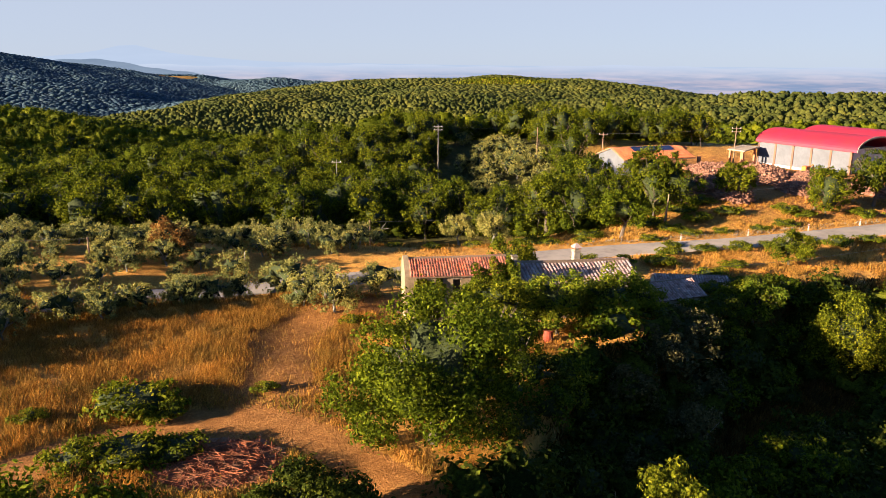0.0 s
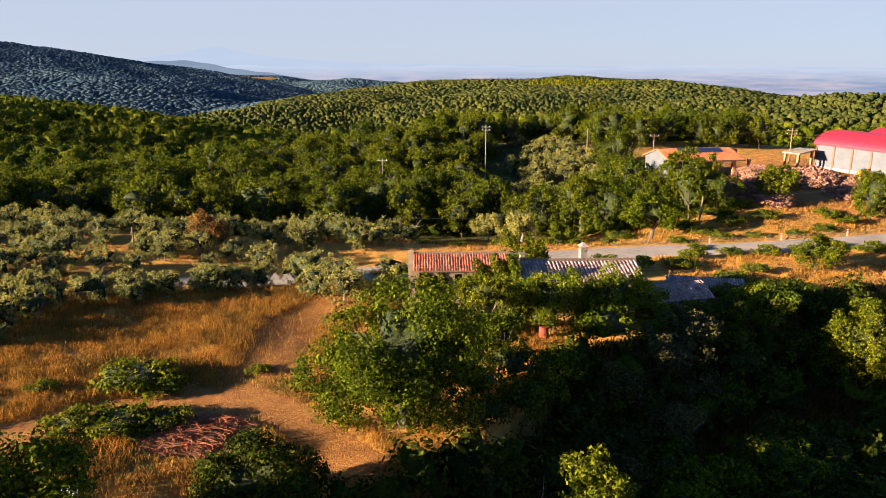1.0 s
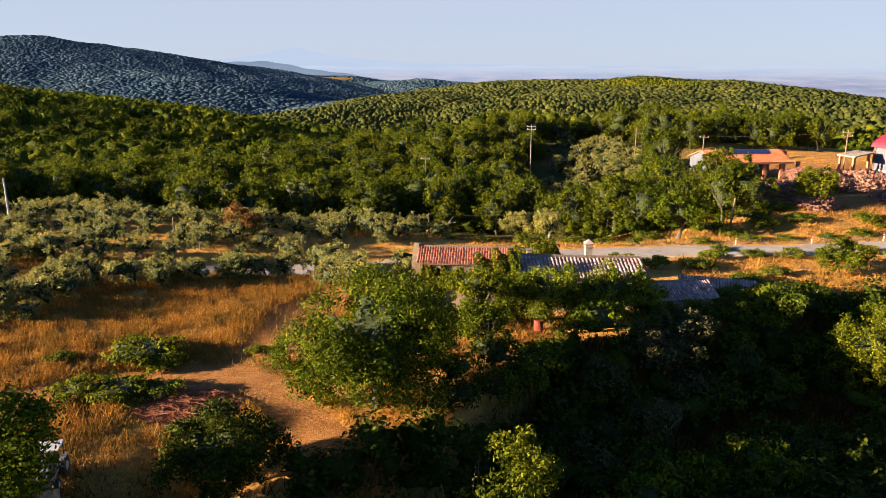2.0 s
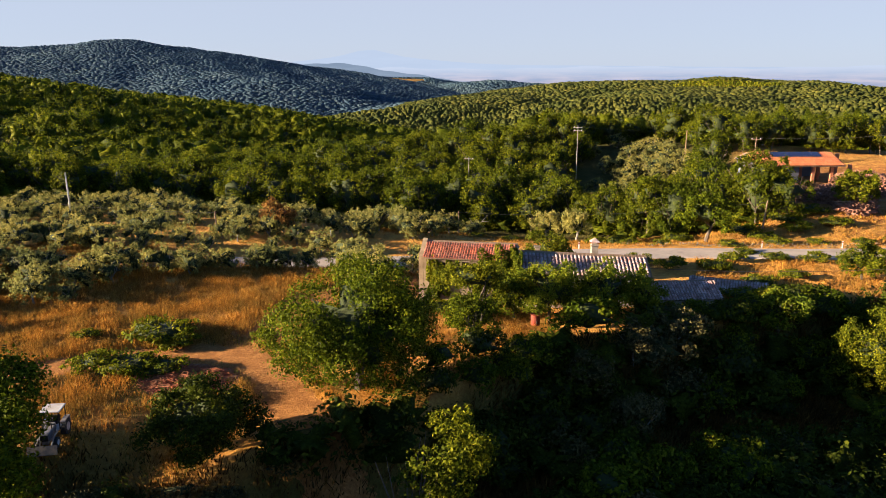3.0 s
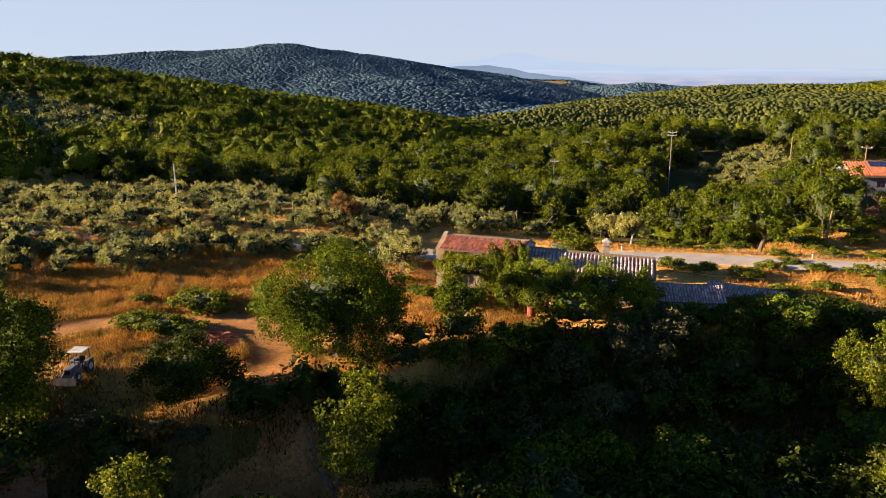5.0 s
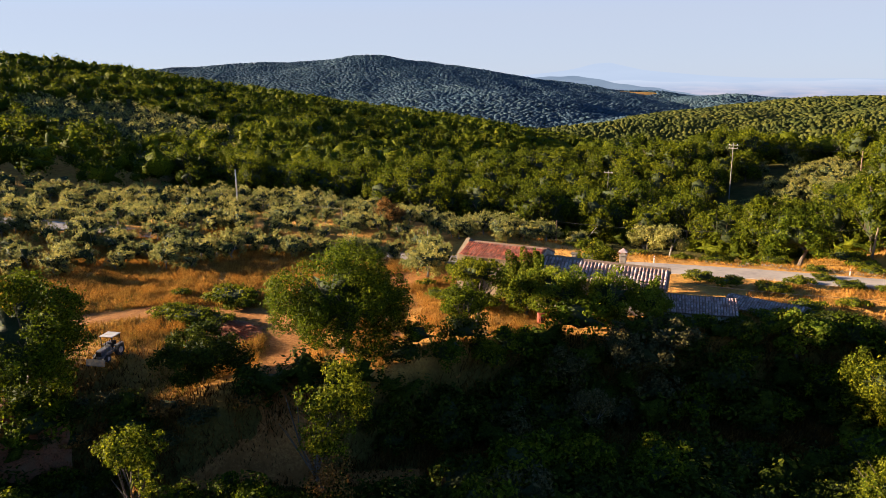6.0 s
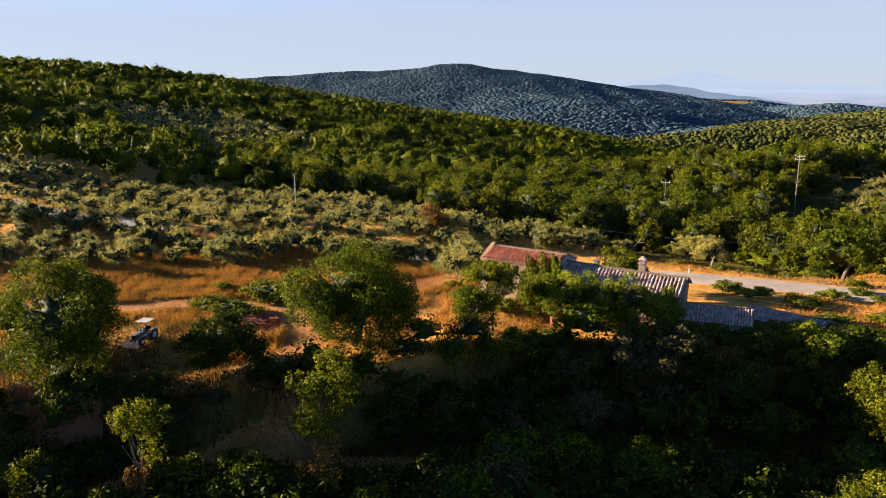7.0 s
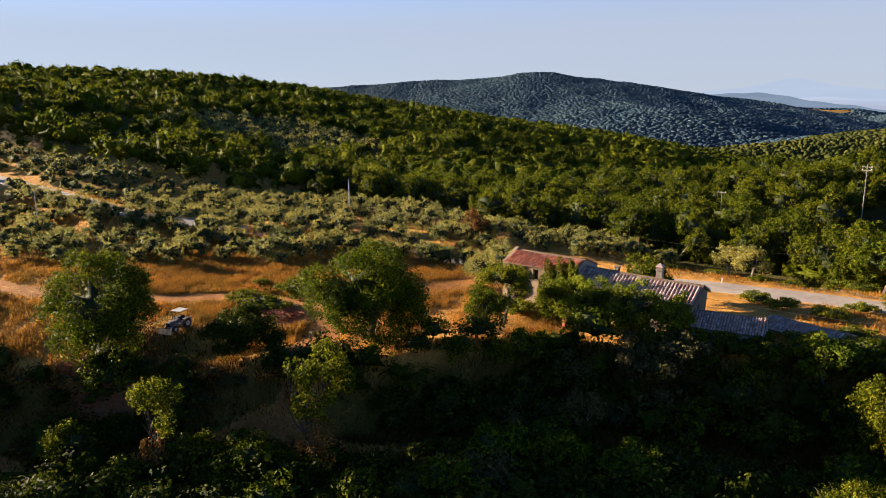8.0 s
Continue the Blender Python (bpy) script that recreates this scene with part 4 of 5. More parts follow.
# ---- olives ----
olives = [tree("olive_tree", 80 + i, 2.9, 1.85, 0.095, 2200, OLIVE, GREYBARK, r=0.09, clear=-0.06, lumps=30, lump=0.31, fork=0.2, low=-0.95, depth=0.5, core=2, cap=9.0, tuft=0.26,
               label="grey-green olive tree in dry grass", group="olive grove") for i in range(5)]
def olive_field(x, y):
    edge = np.interp(x, (-240, -160, -110, -90, -60, -20, 5), (28, 44, 64, 81, 94, 101, 100))
    front = np.interp(x, (-190, -120, -82, -66, -52, -46, -39, -33, -26, -18, -8), (-10, 0, 10, 18, 29, 35, 41, 53, 62, 66, 90))
    return (y < edge) & (y > front) & (np.abs(y - road_y(x)) > 3.6) & in_view(x, y)


ox, oy = spots(rng, -190, -10, 20, 100, 4.0, olive_field)
order = np.argsort(np.hypot(ox - 10, oy - 50))
joined_trees("olive_grove", rng, ox[order[280:]], oy[order[280:]], OLIVE, 170, 0.19, 1.9, 1.5, "olive grove running towards the hillside", "olive grove", lumps=14, lump=0.42)
for n, i in enumerate(order[:280]):
    x, y = float(ox[i]), float(oy[i])
    if n < 5:
        olives[n].matrix_world = sited(pose(x, y, hz(x, y)))
    else:
        put(olives[n % 5], x, y, float(rng.uniform(0, 360)), float(rng.uniform(0.7, 1.25)))
qx, qy = spots(rng, -4, 26, 112, 168, 3.5, lambda x, y: (((x - 10.5) / 11.8) ** 2 + ((y - 140) / 25.5) ** 2 < 1) & (along(x, y, GROVE_PATH, 2.4) < 0.3))
for n, (x, y) in enumerate(zip(qx, qy)):
    put(olives[n % 5], float(x), float(y), float(rng.uniform(0, 360)), float(rng.uniform(0.85, 1.25)))

# ---- chimney and outbuildings of the farm ----
PLASTER = surface("pale_plaster", (0.24, 0.195, 0.145), (0.34, 0.285, 0.22), 3, 0.9, (0.18, 0.14, 0.10), 1.0, 0.4)
BRICK = surface("brick_columns", (0.34, 0.12, 0.055), (0.48, 0.20, 0.09), 7, 0.9, (0.30, 0.13, 0.08), 1.5, 0.5)
chim = thing("chimney", pose(12.25, 66.15, 4.15, 0, 0, 18), "pale plastered chimney with a small tiled cap", "chimney")
part("stack", boxes((-0.32, 0.32, -0.28, 0.28, 0, 1.5), bevel=0.03), PLASTER, chim)
part("collar", boxes((-0.40, 0.40, -0.36, 0.36, 1.30, 1.40), bevel=0.02), PLASTER, chim)
for sx in (-1, 1):
    for sy in (-1, 1):
        part("pier", boxes((sx * 0.26 - 0.06, sx * 0.26 + 0.06, sy * 0.22 - 0.06, sy * 0.22 + 0.06, 1.5, 1.72)), BRICK, chim)
bm = bmesh.new()
bmesh.ops.create_cone(bm, cap_ends=True, segments=4, radius1=0.62, radius2=0.06, depth=0.36, matrix=Matrix.Translation((0, 0, 1.88)) @ Matrix.Rotation(radians(45), 4, "Z"))
part("cap", bm, OLD_TILE, chim, "tiled chimney cap")
sc = thing("chimney", pose(6.6, 66.6, 3.2, 0, 0, 14), "short pale chimney stack on the back slope", "chimney")
part("stack", boxes((-0.24, 0.24, -0.24, 0.24, 0, 1.5), bevel=0.03), PLASTER, sc)
part("cap", boxes((-0.32, 0.32, -0.32, 0.32, 1.5, 1.62), bevel=0.03), STONE, sc)


def tiled_shed(m, length, width, eave, ridge, tile, label, seed):
    """A low shed with a two-sided barrel-tile roof."""
    r = np.random.default_rng(seed)
    t = thing("shed", m, label, "shed")
    part("wall", wall_with_holes(length, eave, eave, 0.4, []), RUBBLE, t)
    b = part("wall", wall_with_holes(length, eave, eave, 0.4, []), RUBBLE, t)
    b.location = (0, width - 0.4, 0)
    part("wall", gable(width, eave, ridge, width / 2, 0.4), RUBBLE, t).location = (-0.42, 0, 0)
    part("wall", gable(width, eave, ridge, width / 2, 0.4), RUBBLE, t).location = (length + 0.02, 0, 0)
    half = width / 2 + 0.2
    a = part("roof", slab([(-0.5, -0.2, eave), (length + 0.5, -0.2, eave), (length + 0.5, width / 2, ridge + 0.05), (-0.5, width / 2, ridge + 0.05)], 0.1), WOODP, t)
    c = part("roof", slab([(-0.5, width / 2, ridge + 0.05), (length + 0.5, width / 2, ridge + 0.05), (length + 0.5, width + 0.2, eave), (-0.5, width + 0.2, eave)], 0.1), WOODP, t)
    lay(coppi(length + 1.0, half, ridge + 0.06 - eave, 0.26, 0.105, 0.06, r), tile, a, (-0.5, -0.2, eave + 0.02))
    lay(coppi(length + 1.0, half, ridge + 0.06 - eave, 0.26, 0.105, 0.06, r), tile, c, (length + 0.5, width + 0.2, eave + 0.02), 180)
    return t


tiled_shed(pose(18.3, 63.2, -0.2, 0, 0, 22), 5.8, 4.6, 1.75, 2.75, OLD_TILE, "low stone lean-to with grey weathered tiles", 5)
tiled_shed(pose(21.6, 70.0, -0.3, 0, 0, -3), 6.4, 3.8, 1.2, 1.9, OLD_TILE, "half-ruined low shed with dark old tiles", 6)

# red box by the small tree
RUST = surface("rusty_red_metal", (0.13, 0.018, 0.008), (0.20, 0.030, 0.012), 5, 0.85, (0.20, 0.05, 0.03), 2, 0.3)
drum = thing("metal_tank", pose(8.4, 57.0, hz(8.4, 57.0)), "rusty red metal tank under the trees", "tank")
part("body", cyl(0, 0, 0, 0.9, 0.4, 16), RUST, drum)
part("lid", cyl(0, 0, 0.9, 0.96, 0.43, 16), RUST, drum)
part("tap", cyl(0.24, -0.38, 0.2, 0.45, 0.05, 8), DARK, drum)

# ---- yard: white building, big shed, wood piles ----
CHALK = surface("white_paint", (0.38, 0.37, 0.36), (0.48, 0.47, 0.45), 3, 0.7, (0.30, 0.27, 0.23), 1.2, 0.1)
WHITE = surface("white_wall_panels", (0.092, 0.098, 0.112), (0.112, 0.118, 0.134), 2, 0.85, (0.084, 0.088, 0.098), 0.4, 0.2)
ORANGE = surface("orange_roof_tiles", (0.42, 0.110, 0.040), (0.56, 0.18, 0.070), 3, 0.85, (0.40, 0.13, 0.06), 0.5, 0.3, island=0.2)
PANEL = surface("solar_glass", (0.012, 0.016, 0.045), (0.020, 0.026, 0.070), 3, 0.15, None, 1, 0.0, spec=0.6)
CRIMSON = surface("red_sheet_roof", (0.31, 0.012, 0.030), (0.39, 0.018, 0.040), 0.8, 0.6, (0.28, 0.018, 0.03), 0.3, 0.1)
SHEET = surface("grey_sheet_wall", (0.40, 0.41, 0.42), (0.50, 0.51, 0.52), 1.0, 0.6, (0.34, 0.33, 0.31), 0.4, 0.1)
PILLAR = surface("terracotta_paint", (0.16, 0.075, 0.045), (0.21, 0.10, 0.06), 3, 0.9, (0.13, 0.07, 0.05), 0.8, 0.3)
CONCRETE = surface("concrete", (0.34, 0.32, 0.29), (0.46, 0.44, 0.40), 3, 0.9, (0.28, 0.25, 0.22), 0.7, 0.3)

lodge = thing("yard_building", pose(31.9, 124.3, 3.6, 0, 0, 20.0), "white yard building with orange tile roof and brick portico", "building")
LL, LW, LE, LR = 13.0, 8.8, 2.9, 4.3
part("wall", wall_with_holes(6.2, LE, LE, 0.3, [(3.4, 4.6, 1.0, 2.0)]), WHITE, lodge)
part("wall", gable(LW, LE, LR, LW / 2, 0.3), WHITE, lodge, "white gable wall").location = (-0.31, 0, 0)
b = part("wall", wall_with_holes(LL, LE, LE, 0.3, []), WHITE, lodge)
b.location = (0, LW - 0.3, 0)
part("wall", gable(LW, LE, LR, LW / 2, 0.3), WHITE, lodge).location = (6.2, 0, 0)
w = part("window", boxes((3.4, 4.6, 0.12, 0.18, 1.0, 2.0)), PANEL, lodge, "dark window pane")
part("window_frame", boxes((3.95, 4.05, 0.08, 0.12, 1.0, 2.0)), WHITE, w)
for x in (8.6, 11.6, 14.5):
    for y in (0.0, 4.4):
        part("column", boxes((x, x + 0.5, y, y + 0.5, -0.3, LE - 0.02 + (LR - LE) * (1 - abs(y + 0.25 - LW / 2) / (LW / 2)) * 0.95), bevel=0.02), BRICK, lodge, "brick column")
ra = part("roof", slab([(-0.6, -0.6, LE - 0.1), (LL + 0.6, -0.6, LE - 0.1), (LL + 0.6, LW / 2, LR + 0.1), (-0.6, LW / 2, LR + 0.1)], 0.18), WOODP, lodge)
rc = part("roof", slab([(-0.6, LW / 2, LR + 0.1), (LL + 0.6, LW / 2, LR + 0.1), (LL + 0.6, LW + 0.6, LE - 0.1), (-0.6, LW + 0.6, LE - 0.1)], 0.18), WOODP, lodge)
r8 = np.random.default_rng(8)
lay(coppi(LL + 1.2, LW / 2 + 0.6, LR + 0.2 - LE, 0.40, 0.15, 0.0, r8, 0.7), ORANGE, ra, (-0.6, -0.6, LE - 0.08))
lay(coppi(LL + 1.2, LW / 2 + 0.6, LR + 0.2 - LE, 0.40, 0.15, 0.0, r8, 0.7), ORANGE, rc, (LL + 0.6, LW + 0.6, LE - 0.08), 180)
for i in range(6):
    x0 = 3.0 + i * 1.35
    k = (LR + 0.2 - LE) / (LW / 2 + 0.6)
    zz = lambda y: LE - 0.08 + k * (y + 0.6) + 0.22
    part("solar_panel", slab([(x0, 2.3, zz(2.3)), (x0 + 1.28, 2.3, zz(2.3)), (x0 + 1.28, 4.0, zz(4.0)), (x0, 4.0, zz(4.0))], 0.05), PANEL, lodge, "dark blue solar panel")

barn = thing("machine_shed", pose(60.5, 139.2, 3.9, 0, 0, -57), "big shed with white panel walls and red barrel roof", "barn")
BL, BW, BE, BR = 18.25, 11.0, 4.35, 2.3
for i in range(5):
    x0 = i * 3.65
    part("wall_panel", boxes((x0 + 0.38, x0 + 3.63, 0.1, 0.25, 0.0, BE)), WHITE, barn, "white wall panel")
for i in range(6):
    x0 = i * 3.65 - 0.02 if i < 5 else BL - 0.02
    part("pillar", boxes((x0, x0 + 0.38, 0.0, 0.4, -0.6, BE + 0.02)), PILLAR, barn, "brick-red pillar")
part("plinth", boxes((0.4, BL, 0.02, 0.09, -0.6, 0.5)), CONCRETE, barn)
part("wall", boxes((0, BL, BW - 0.25, BW, -0.6, BE)), SHEET, barn)


def arch(x0, x1, width, eave, rise, t, steps=20, over=0.35):
    """A barrel roof shell between x0 and x1."""
    bm = bmesh.new()
    rings = []
    for k in range(steps + 1):
        a = math.pi * k / steps
        y, z = width / 2 - (width / 2 + over) * math.cos(a), eave + rise * math.sin(a)
        rings.append([bm.verts.new(p) for p in ((x0, y, z), (x1, y, z), (x1, y, z + t), (x0, y, z + t))])
    for a, b in zip(rings, rings[1:]):
        for i in range(4):
            bm.faces.new((a[i], a[(i + 1) % 4], b[(i + 1) % 4], b[i]))
    bm.faces.new(rings[0])
    bm.faces.new(rings[-1][::-1])
    bmesh.ops.recalc_face_normals(bm, faces=bm.faces[:])
    return bm


def arch_end(x, width, eave, rise, t, low=-0.6, steps=20):
    bm = bmesh.new()
    prof = [(0, low), (width, low)] + [(width / 2 + width / 2 * math.cos(math.pi * k / steps), eave + rise * math.sin(math.pi * k / steps)) for k in range(steps + 1)]
    a = [bm.verts.new((x, y, z)) for y, z in prof]
    b = [bm.verts.new((x + t, y, z)) for y, z in prof]
    bm.faces.new(a[::-1])
    bm.faces.new(b)
    for i in range(len(prof)):
        bm.faces.new((a[i], a[(i + 1) % len(prof)], b[(i + 1) % len(prof)], b[i]))
    bmesh.ops.recalc_face_normals(bm, faces=bm.faces[:])
    return bm


part("roof", arch(-0.4, BL + 1.4, BW, BE, BR, 0.12), CRIMSON, barn, "red sheet-metal barrel roof")
part("wall", arch_end(0.0, BW, BE, BR * 0.98, 0.2), WHITE, barn)
part("wall", boxes((BL - 0.5, BL - 0.3, 0.42, BW - 0.26, -0.6, BE + 0.3)), SHEET, barn, "grey sheet end wall")
part("rim", arch(BL + 1.36, BL + 1.46, BW, BE - 0.1, BR, 0.3), PLASTER, barn, "pale roof edge")
barn2 = thing("machine_shed", pose(72.0, 147.0, 4.1, 0, 0, -57), "second red-roofed shed behind the first", "barn")
part("roof", arch(0, 22, 12, 4.4, 2.0, 0.12), CRIMSON, barn2, "red sheet-metal barrel roof")
part("wall", boxes((0, 22, 0, 0.25, -0.8, 4.4)), WHITE, barn2)
part("wall", boxes((0, 22, 11.75, 12, -0.8, 4.4)), WHITE, barn2)
part("wall", arch_end(0.1, 12, 4.4, 1.96, 0.2), SHEET, barn2)
porch = thing("porch", pose(56.4, 135.6, 3.9, 0, 0, 38), "small open porch with pale flat roof on brick posts", "porch")
part("roof", slab([(-0.3, -0.4, 3.0), (4.3, -0.4, 3.5), (4.3, 3.2, 3.5), (-0.3, 3.2, 3.0)], 0.22), PLASTER, porch)
for x, y, z in ((0, 0, 2.85), (3.7, 0, 3.25), (0, 2.7, 2.85), (3.7, 2.7, 3.25)):
    part("post", boxes((x, x + 0.35, y, y + 0.35, -0.4, z)), BRICK, porch)

LOG = surface("split_logs", (0.16, 0.070, 0.042), (0.32, 0.165, 0.105), 6, 0.9, (0.13, 0.06, 0.04), 1.5, 0.4, island=0.45)


def log_pile(x, y, rx, ry, h, n, seed, turn=0.0):
    """A heap of cut logs thrown on a mound."""
    r = np.random.default_rng(seed)
    t = thing("log_pile", pose(x, y, hz(x, y) - 0.1, 0, 0, turn), "heap of reddish-brown cut firewood logs in the yard", "wood pile", "firewood heaps")
    bm = bmesh.new()
    bmesh.ops.create_icosphere(bm, subdivisions=3, radius=1.0)
    for v in bm.verts:
        k = 0.9 + 0.2 * noise.noise(v.co * 2.5 + Vector((seed, 0, 0)))
        v.co = Vector((v.co.x * rx * k, v.co.y * ry * k, max(v.co.z, -0.1) * h * k))
    part("base", bm, LOG, t)
    q = []
    verts, faces = [], []
    for i in range(n):
        a, d = r.uniform(0, 2 * math.pi), math.sqrt(r.uniform(0, 1))
        px, py = rx * d * math.cos(a), ry * d * math.sin(a)
        pz = h * math.sqrt(max(0, 1 - d * d)) * r.uniform(0.9, 1.05) + 0.08
        u = Vector((r.normal(), r.normal(), r.normal() * 0.45)).normalized()
        w = u.cross(Vector((0, 0, 1))).normalized()
        s = u.cross(w)
        l, e = r.uniform(0.35, 0.6), r.uniform(0.07, 0.13)
        k0 = len(verts)
        for g in (-1, 1):
            for b in range(5):
                c = Vector((px, py, pz)) + u * (g * l) + (w * math.cos(b * 1.2566) + s * math.sin(b * 1.2566)) * e
                verts.append(tuple(c))
        faces += [(k0 + b, k0 + (b + 1) % 5, k0 + 5 + (b + 1) % 5, k0 + 5 + b) for b in range(5)]
        faces += [tuple(k0 + b for b in range(4, -1, -1)), tuple(k0 + 5 + b for b in range(5))]
    me = bpy.data.meshes.new("firewood")
    me.from_pydata(verts, [], faces)
    me.materials.append(LOG)
    tagged(mpart("firewood", me, t, "loose cut firewood"), kind="stuff")
    return t


for i, (x, y, rx, ry, h, n) in enumerate([(41.5, 110, 4.5, 4.0, 2.2, 700), (46.5, 117, 6.0, 4.0, 2.2, 800), (53.5, 118.5, 5.5, 3.2, 2.0, 650),
                                          (59.5, 118, 4.5, 3.0, 1.6, 450), (42, 103.5, 4.0, 2.6, 1.4, 450), (53, 107, 5.5, 2.2, 1.3, 500), (64, 107, 5.5, 2.2, 1.3, 500), (47.5, 125.0, 5.5, 3.5, 2.2, 600), (55.0, 125.5, 5.0, 3.4, 1.9, 550), (36.5, 111.5, 4.0, 3.0, 2.0, 400)]):
    log_pile(x, y, rx, ry, h, n, 200 + i, 20 * i)
ORANGEP = surface("orange_paint", (0.60, 0.13, 0.02), (0.70, 0.18, 0.03), 3, 0.5, (0.40, 0.10, 0.03), 1.5, 0.1)
STEEL = surface("grey_steel", (0.20, 0.20, 0.20), (0.32, 0.32, 0.31), 5, 0.5, (0.16, 0.12, 0.09), 2, 0.2, metal=0.4)
RUBBER = surface("tyre_rubber", (0.018, 0.017, 0.016), (0.035, 0.033, 0.030), 6, 0.85)
split = thing("log_splitter", pose(61.0, 121.6, hz(61.0, 121.6), 0, 0, 30), "orange and grey log machine in the wood yard", "machine")
part("body", boxes((-0.9, 0.9, -0.5, 0.5, 0.4, 1.2), bevel=0.05), STEEL, split)
part("hood", boxes((-0.8, 0.3, -0.45, 0.45, 1.2, 2.3), bevel=0.1), ORANGEP, split, "orange hood")
part("arm", tubes([[((0.3, 0, 1.6), 0.12), ((1.4, 0, 2.5), 0.1), ((2.1, 0, 1.2), 0.08)]], 6), ORANGEP, split, "orange arm")
for sx in (-0.6, 0.6):
    for sy in (-0.55, 0.55):
        o = part("wheel", tubes([[((sx, sy - 0.09, 0.4), 0.4), ((sx, sy + 0.09, 0.4), 0.4)]], 14), RUBBER, split)

# ---- tractor with a front blade ----
DUSTBLUE = surface("dusty_dark_paint", (0.050, 0.055, 0.070), (0.10, 0.10, 0.11), 5, 0.5, (0.20, 0.17, 0.13), 2, 0.1)
tr = thing("tractor", pose(-15.7, 27.8, hz(-15.7, 27.8), 0, 0, -62), "small dark parked tractor with white canopy and front blade", "tractor")
tr.scale = (0.8, 0.8, 0.8)
part("hood", boxes((0.35, 1.75, -0.34, 0.34, 0.65, 1.25), bevel=0.08), DUSTBLUE, tr)
part("grille", boxes((1.75, 1.79, -0.26, 0.26, 0.7, 1.15)), DARK, tr)
part("chassis", boxes((-1.0, 1.7, -0.22, 0.22, 0.40, 0.66)), STEEL, tr)
part("seat", boxes((-0.75, -0.30, -0.25, 0.25, 0.95, 1.05), (-0.80, -0.68, -0.25, 0.25, 1.05, 1.5), bevel=0.03), DARK, tr)
part("dashboard", boxes((0.12, 0.34, -0.28, 0.28, 0.9, 1.35), bevel=0.03), DUSTBLUE, tr)
part("steering_wheel", tubes([[((0.10, 0.2 * math.cos(a), 1.42 + 0.12 * math.sin(a)), 0.02) for a in np.linspace(0, 6.28, 13)]], 5), DARK, tr)
part("canopy", boxes((-1.0, 0.45, -0.72, 0.72, 2.18, 2.28), bevel=0.04), CHALK, tr, "white flat canopy")
for x in (-0.92, 0.37):
    for y in (-0.6, 0.6):
        part("roll_bar", tubes([[((x, y, 0.9), 0.035), ((x, y, 2.2), 0.035)]], 6), DARK, tr)
for y in (-0.62, 0.62):
    fdr = part("fender", boxes((-1.15, -0.05, y - 0.17, y + 0.17, 1.18, 1.25), (-1.2, -1.12, y - 0.17, y + 0.17, 0.8, 1.2)), DUSTBLUE, tr)
    w = part("wheel", tubes([[((-0.6, y - 0.17, 0.6), 0.6), ((-0.6, y + 0.17, 0.6), 0.6)]], 20), RUBBER, tr, "large black rear tyre")
    part("rim", tubes([[((-0.6, y - 0.18, 0.6), 0.32), ((-0.6, y + 0.18, 0.6), 0.32)]], 14), CHALK, w, "pale wheel rim")
    w = part("wheel", tubes([[((1.35, y - 0.13, 0.38), 0.38), ((1.35, y + 0.13, 0.38), 0.38)]], 16), RUBBER, tr)
    part("rim", tubes([[((1.35, y - 0.14, 0.38), 0.2), ((1.35, y + 0.14, 0.38), 0.2)]], 12), CHALK, w)
    part("loader_arm", tubes([[((-0.1, y * 0.85, 1.0), 0.05), ((1.2, y * 0.85, 0.9), 0.05), ((2.2, y * 0.85, 0.4), 0.05)]], 6), STEEL, tr)
part("exhaust", tubes([[((0.9, 0.25, 1.2), 0.035), ((0.9, 0.25, 1.85), 0.035)]], 6), DARK, tr)
bm = slab([(2.25, -1.0, 0.62), (2.45, -1.0, 0.02), (2.45, 1.0, 0.02), (2.25, 1.0, 0.62)], 0.06)
part("blade", bm, DUSTBLUE, tr, "grey steel front blade")

# ---- poles and wires ----
def pole(x, y, top, r, mat, label, arms=0, sink=0.4, lean=(0, 0)):
    z0 = hz(x, y)
    t = thing("utility_pole", pose(x, y, z0), label, "pole", "utility poles")
    h = top - z0
    part("shaft", tubes([[((0, 0, -sink), r), ((lean[0], lean[1], h), r * 0.65)]], 8), mat, t)
    for k in range(arms):
        a = part("crossarm", boxes((-0.9, 0.9, -0.06, 0.06, h - 0.5 - k * 0.6, h - 0.38 - k * 0.6)), mat, t)
        for q in (-0.75, 0.75):
            part("insulator", cyl(q, 0, h - 0.38 - k * 0.6, h - 0.2 - k * 0.6, 0.05, 8), CHALK, a)
    return Vector((x + lean[0], y + lean[1], top - 0.15))


p_big = pole(-62.2, 75.1, 7.7, 0.15, CONCRETE, "tall pale concrete pole in the olive field")
p_d = pole(-39.7, 77.7, 3.2, 0.13, WOODP, "weathered wooden pole beside the olives")
p_c = pole(-9.2, 91.0, 2.6, 0.13, WOODP, "wooden pole behind the farmhouse")
p_w = pole(30.3, 97.0, 5.4, 0.14, WOODP, "leaning wooden pole under the big tree", lean=(0.3, 0))
p_e = pole(-18.0, 126.1, 5.6, 0.09, GREYBARK, "pole with a crossarm above the woods", 1)
p_a = pole(0.0, 141.5, 10.6, 0.11, GREYBARK, "tall pole with crossarms on the rise", 2)
p_y = pole(20.5, 150.0, 9.6, 0.14, WOODP, "thin pole beside the olive grove")
p_z = pole(33.0, 146.0, 9.0, 0.13, WOODP, "pole behind the yard building", 1)
p_s = pole(55.5, 137.5, 11.2, 0.14, WOODP, "pole with crossarms beside the red shed", 2)
p_r = pole(44.0, 70.4, 5.4, 0.11, WOODP, "thin wooden post in the dry grass")
p_f = pole(-86.0, 28.5, 7.2, 0.11, CONCRETE, "pale pole at the edge of the olives")
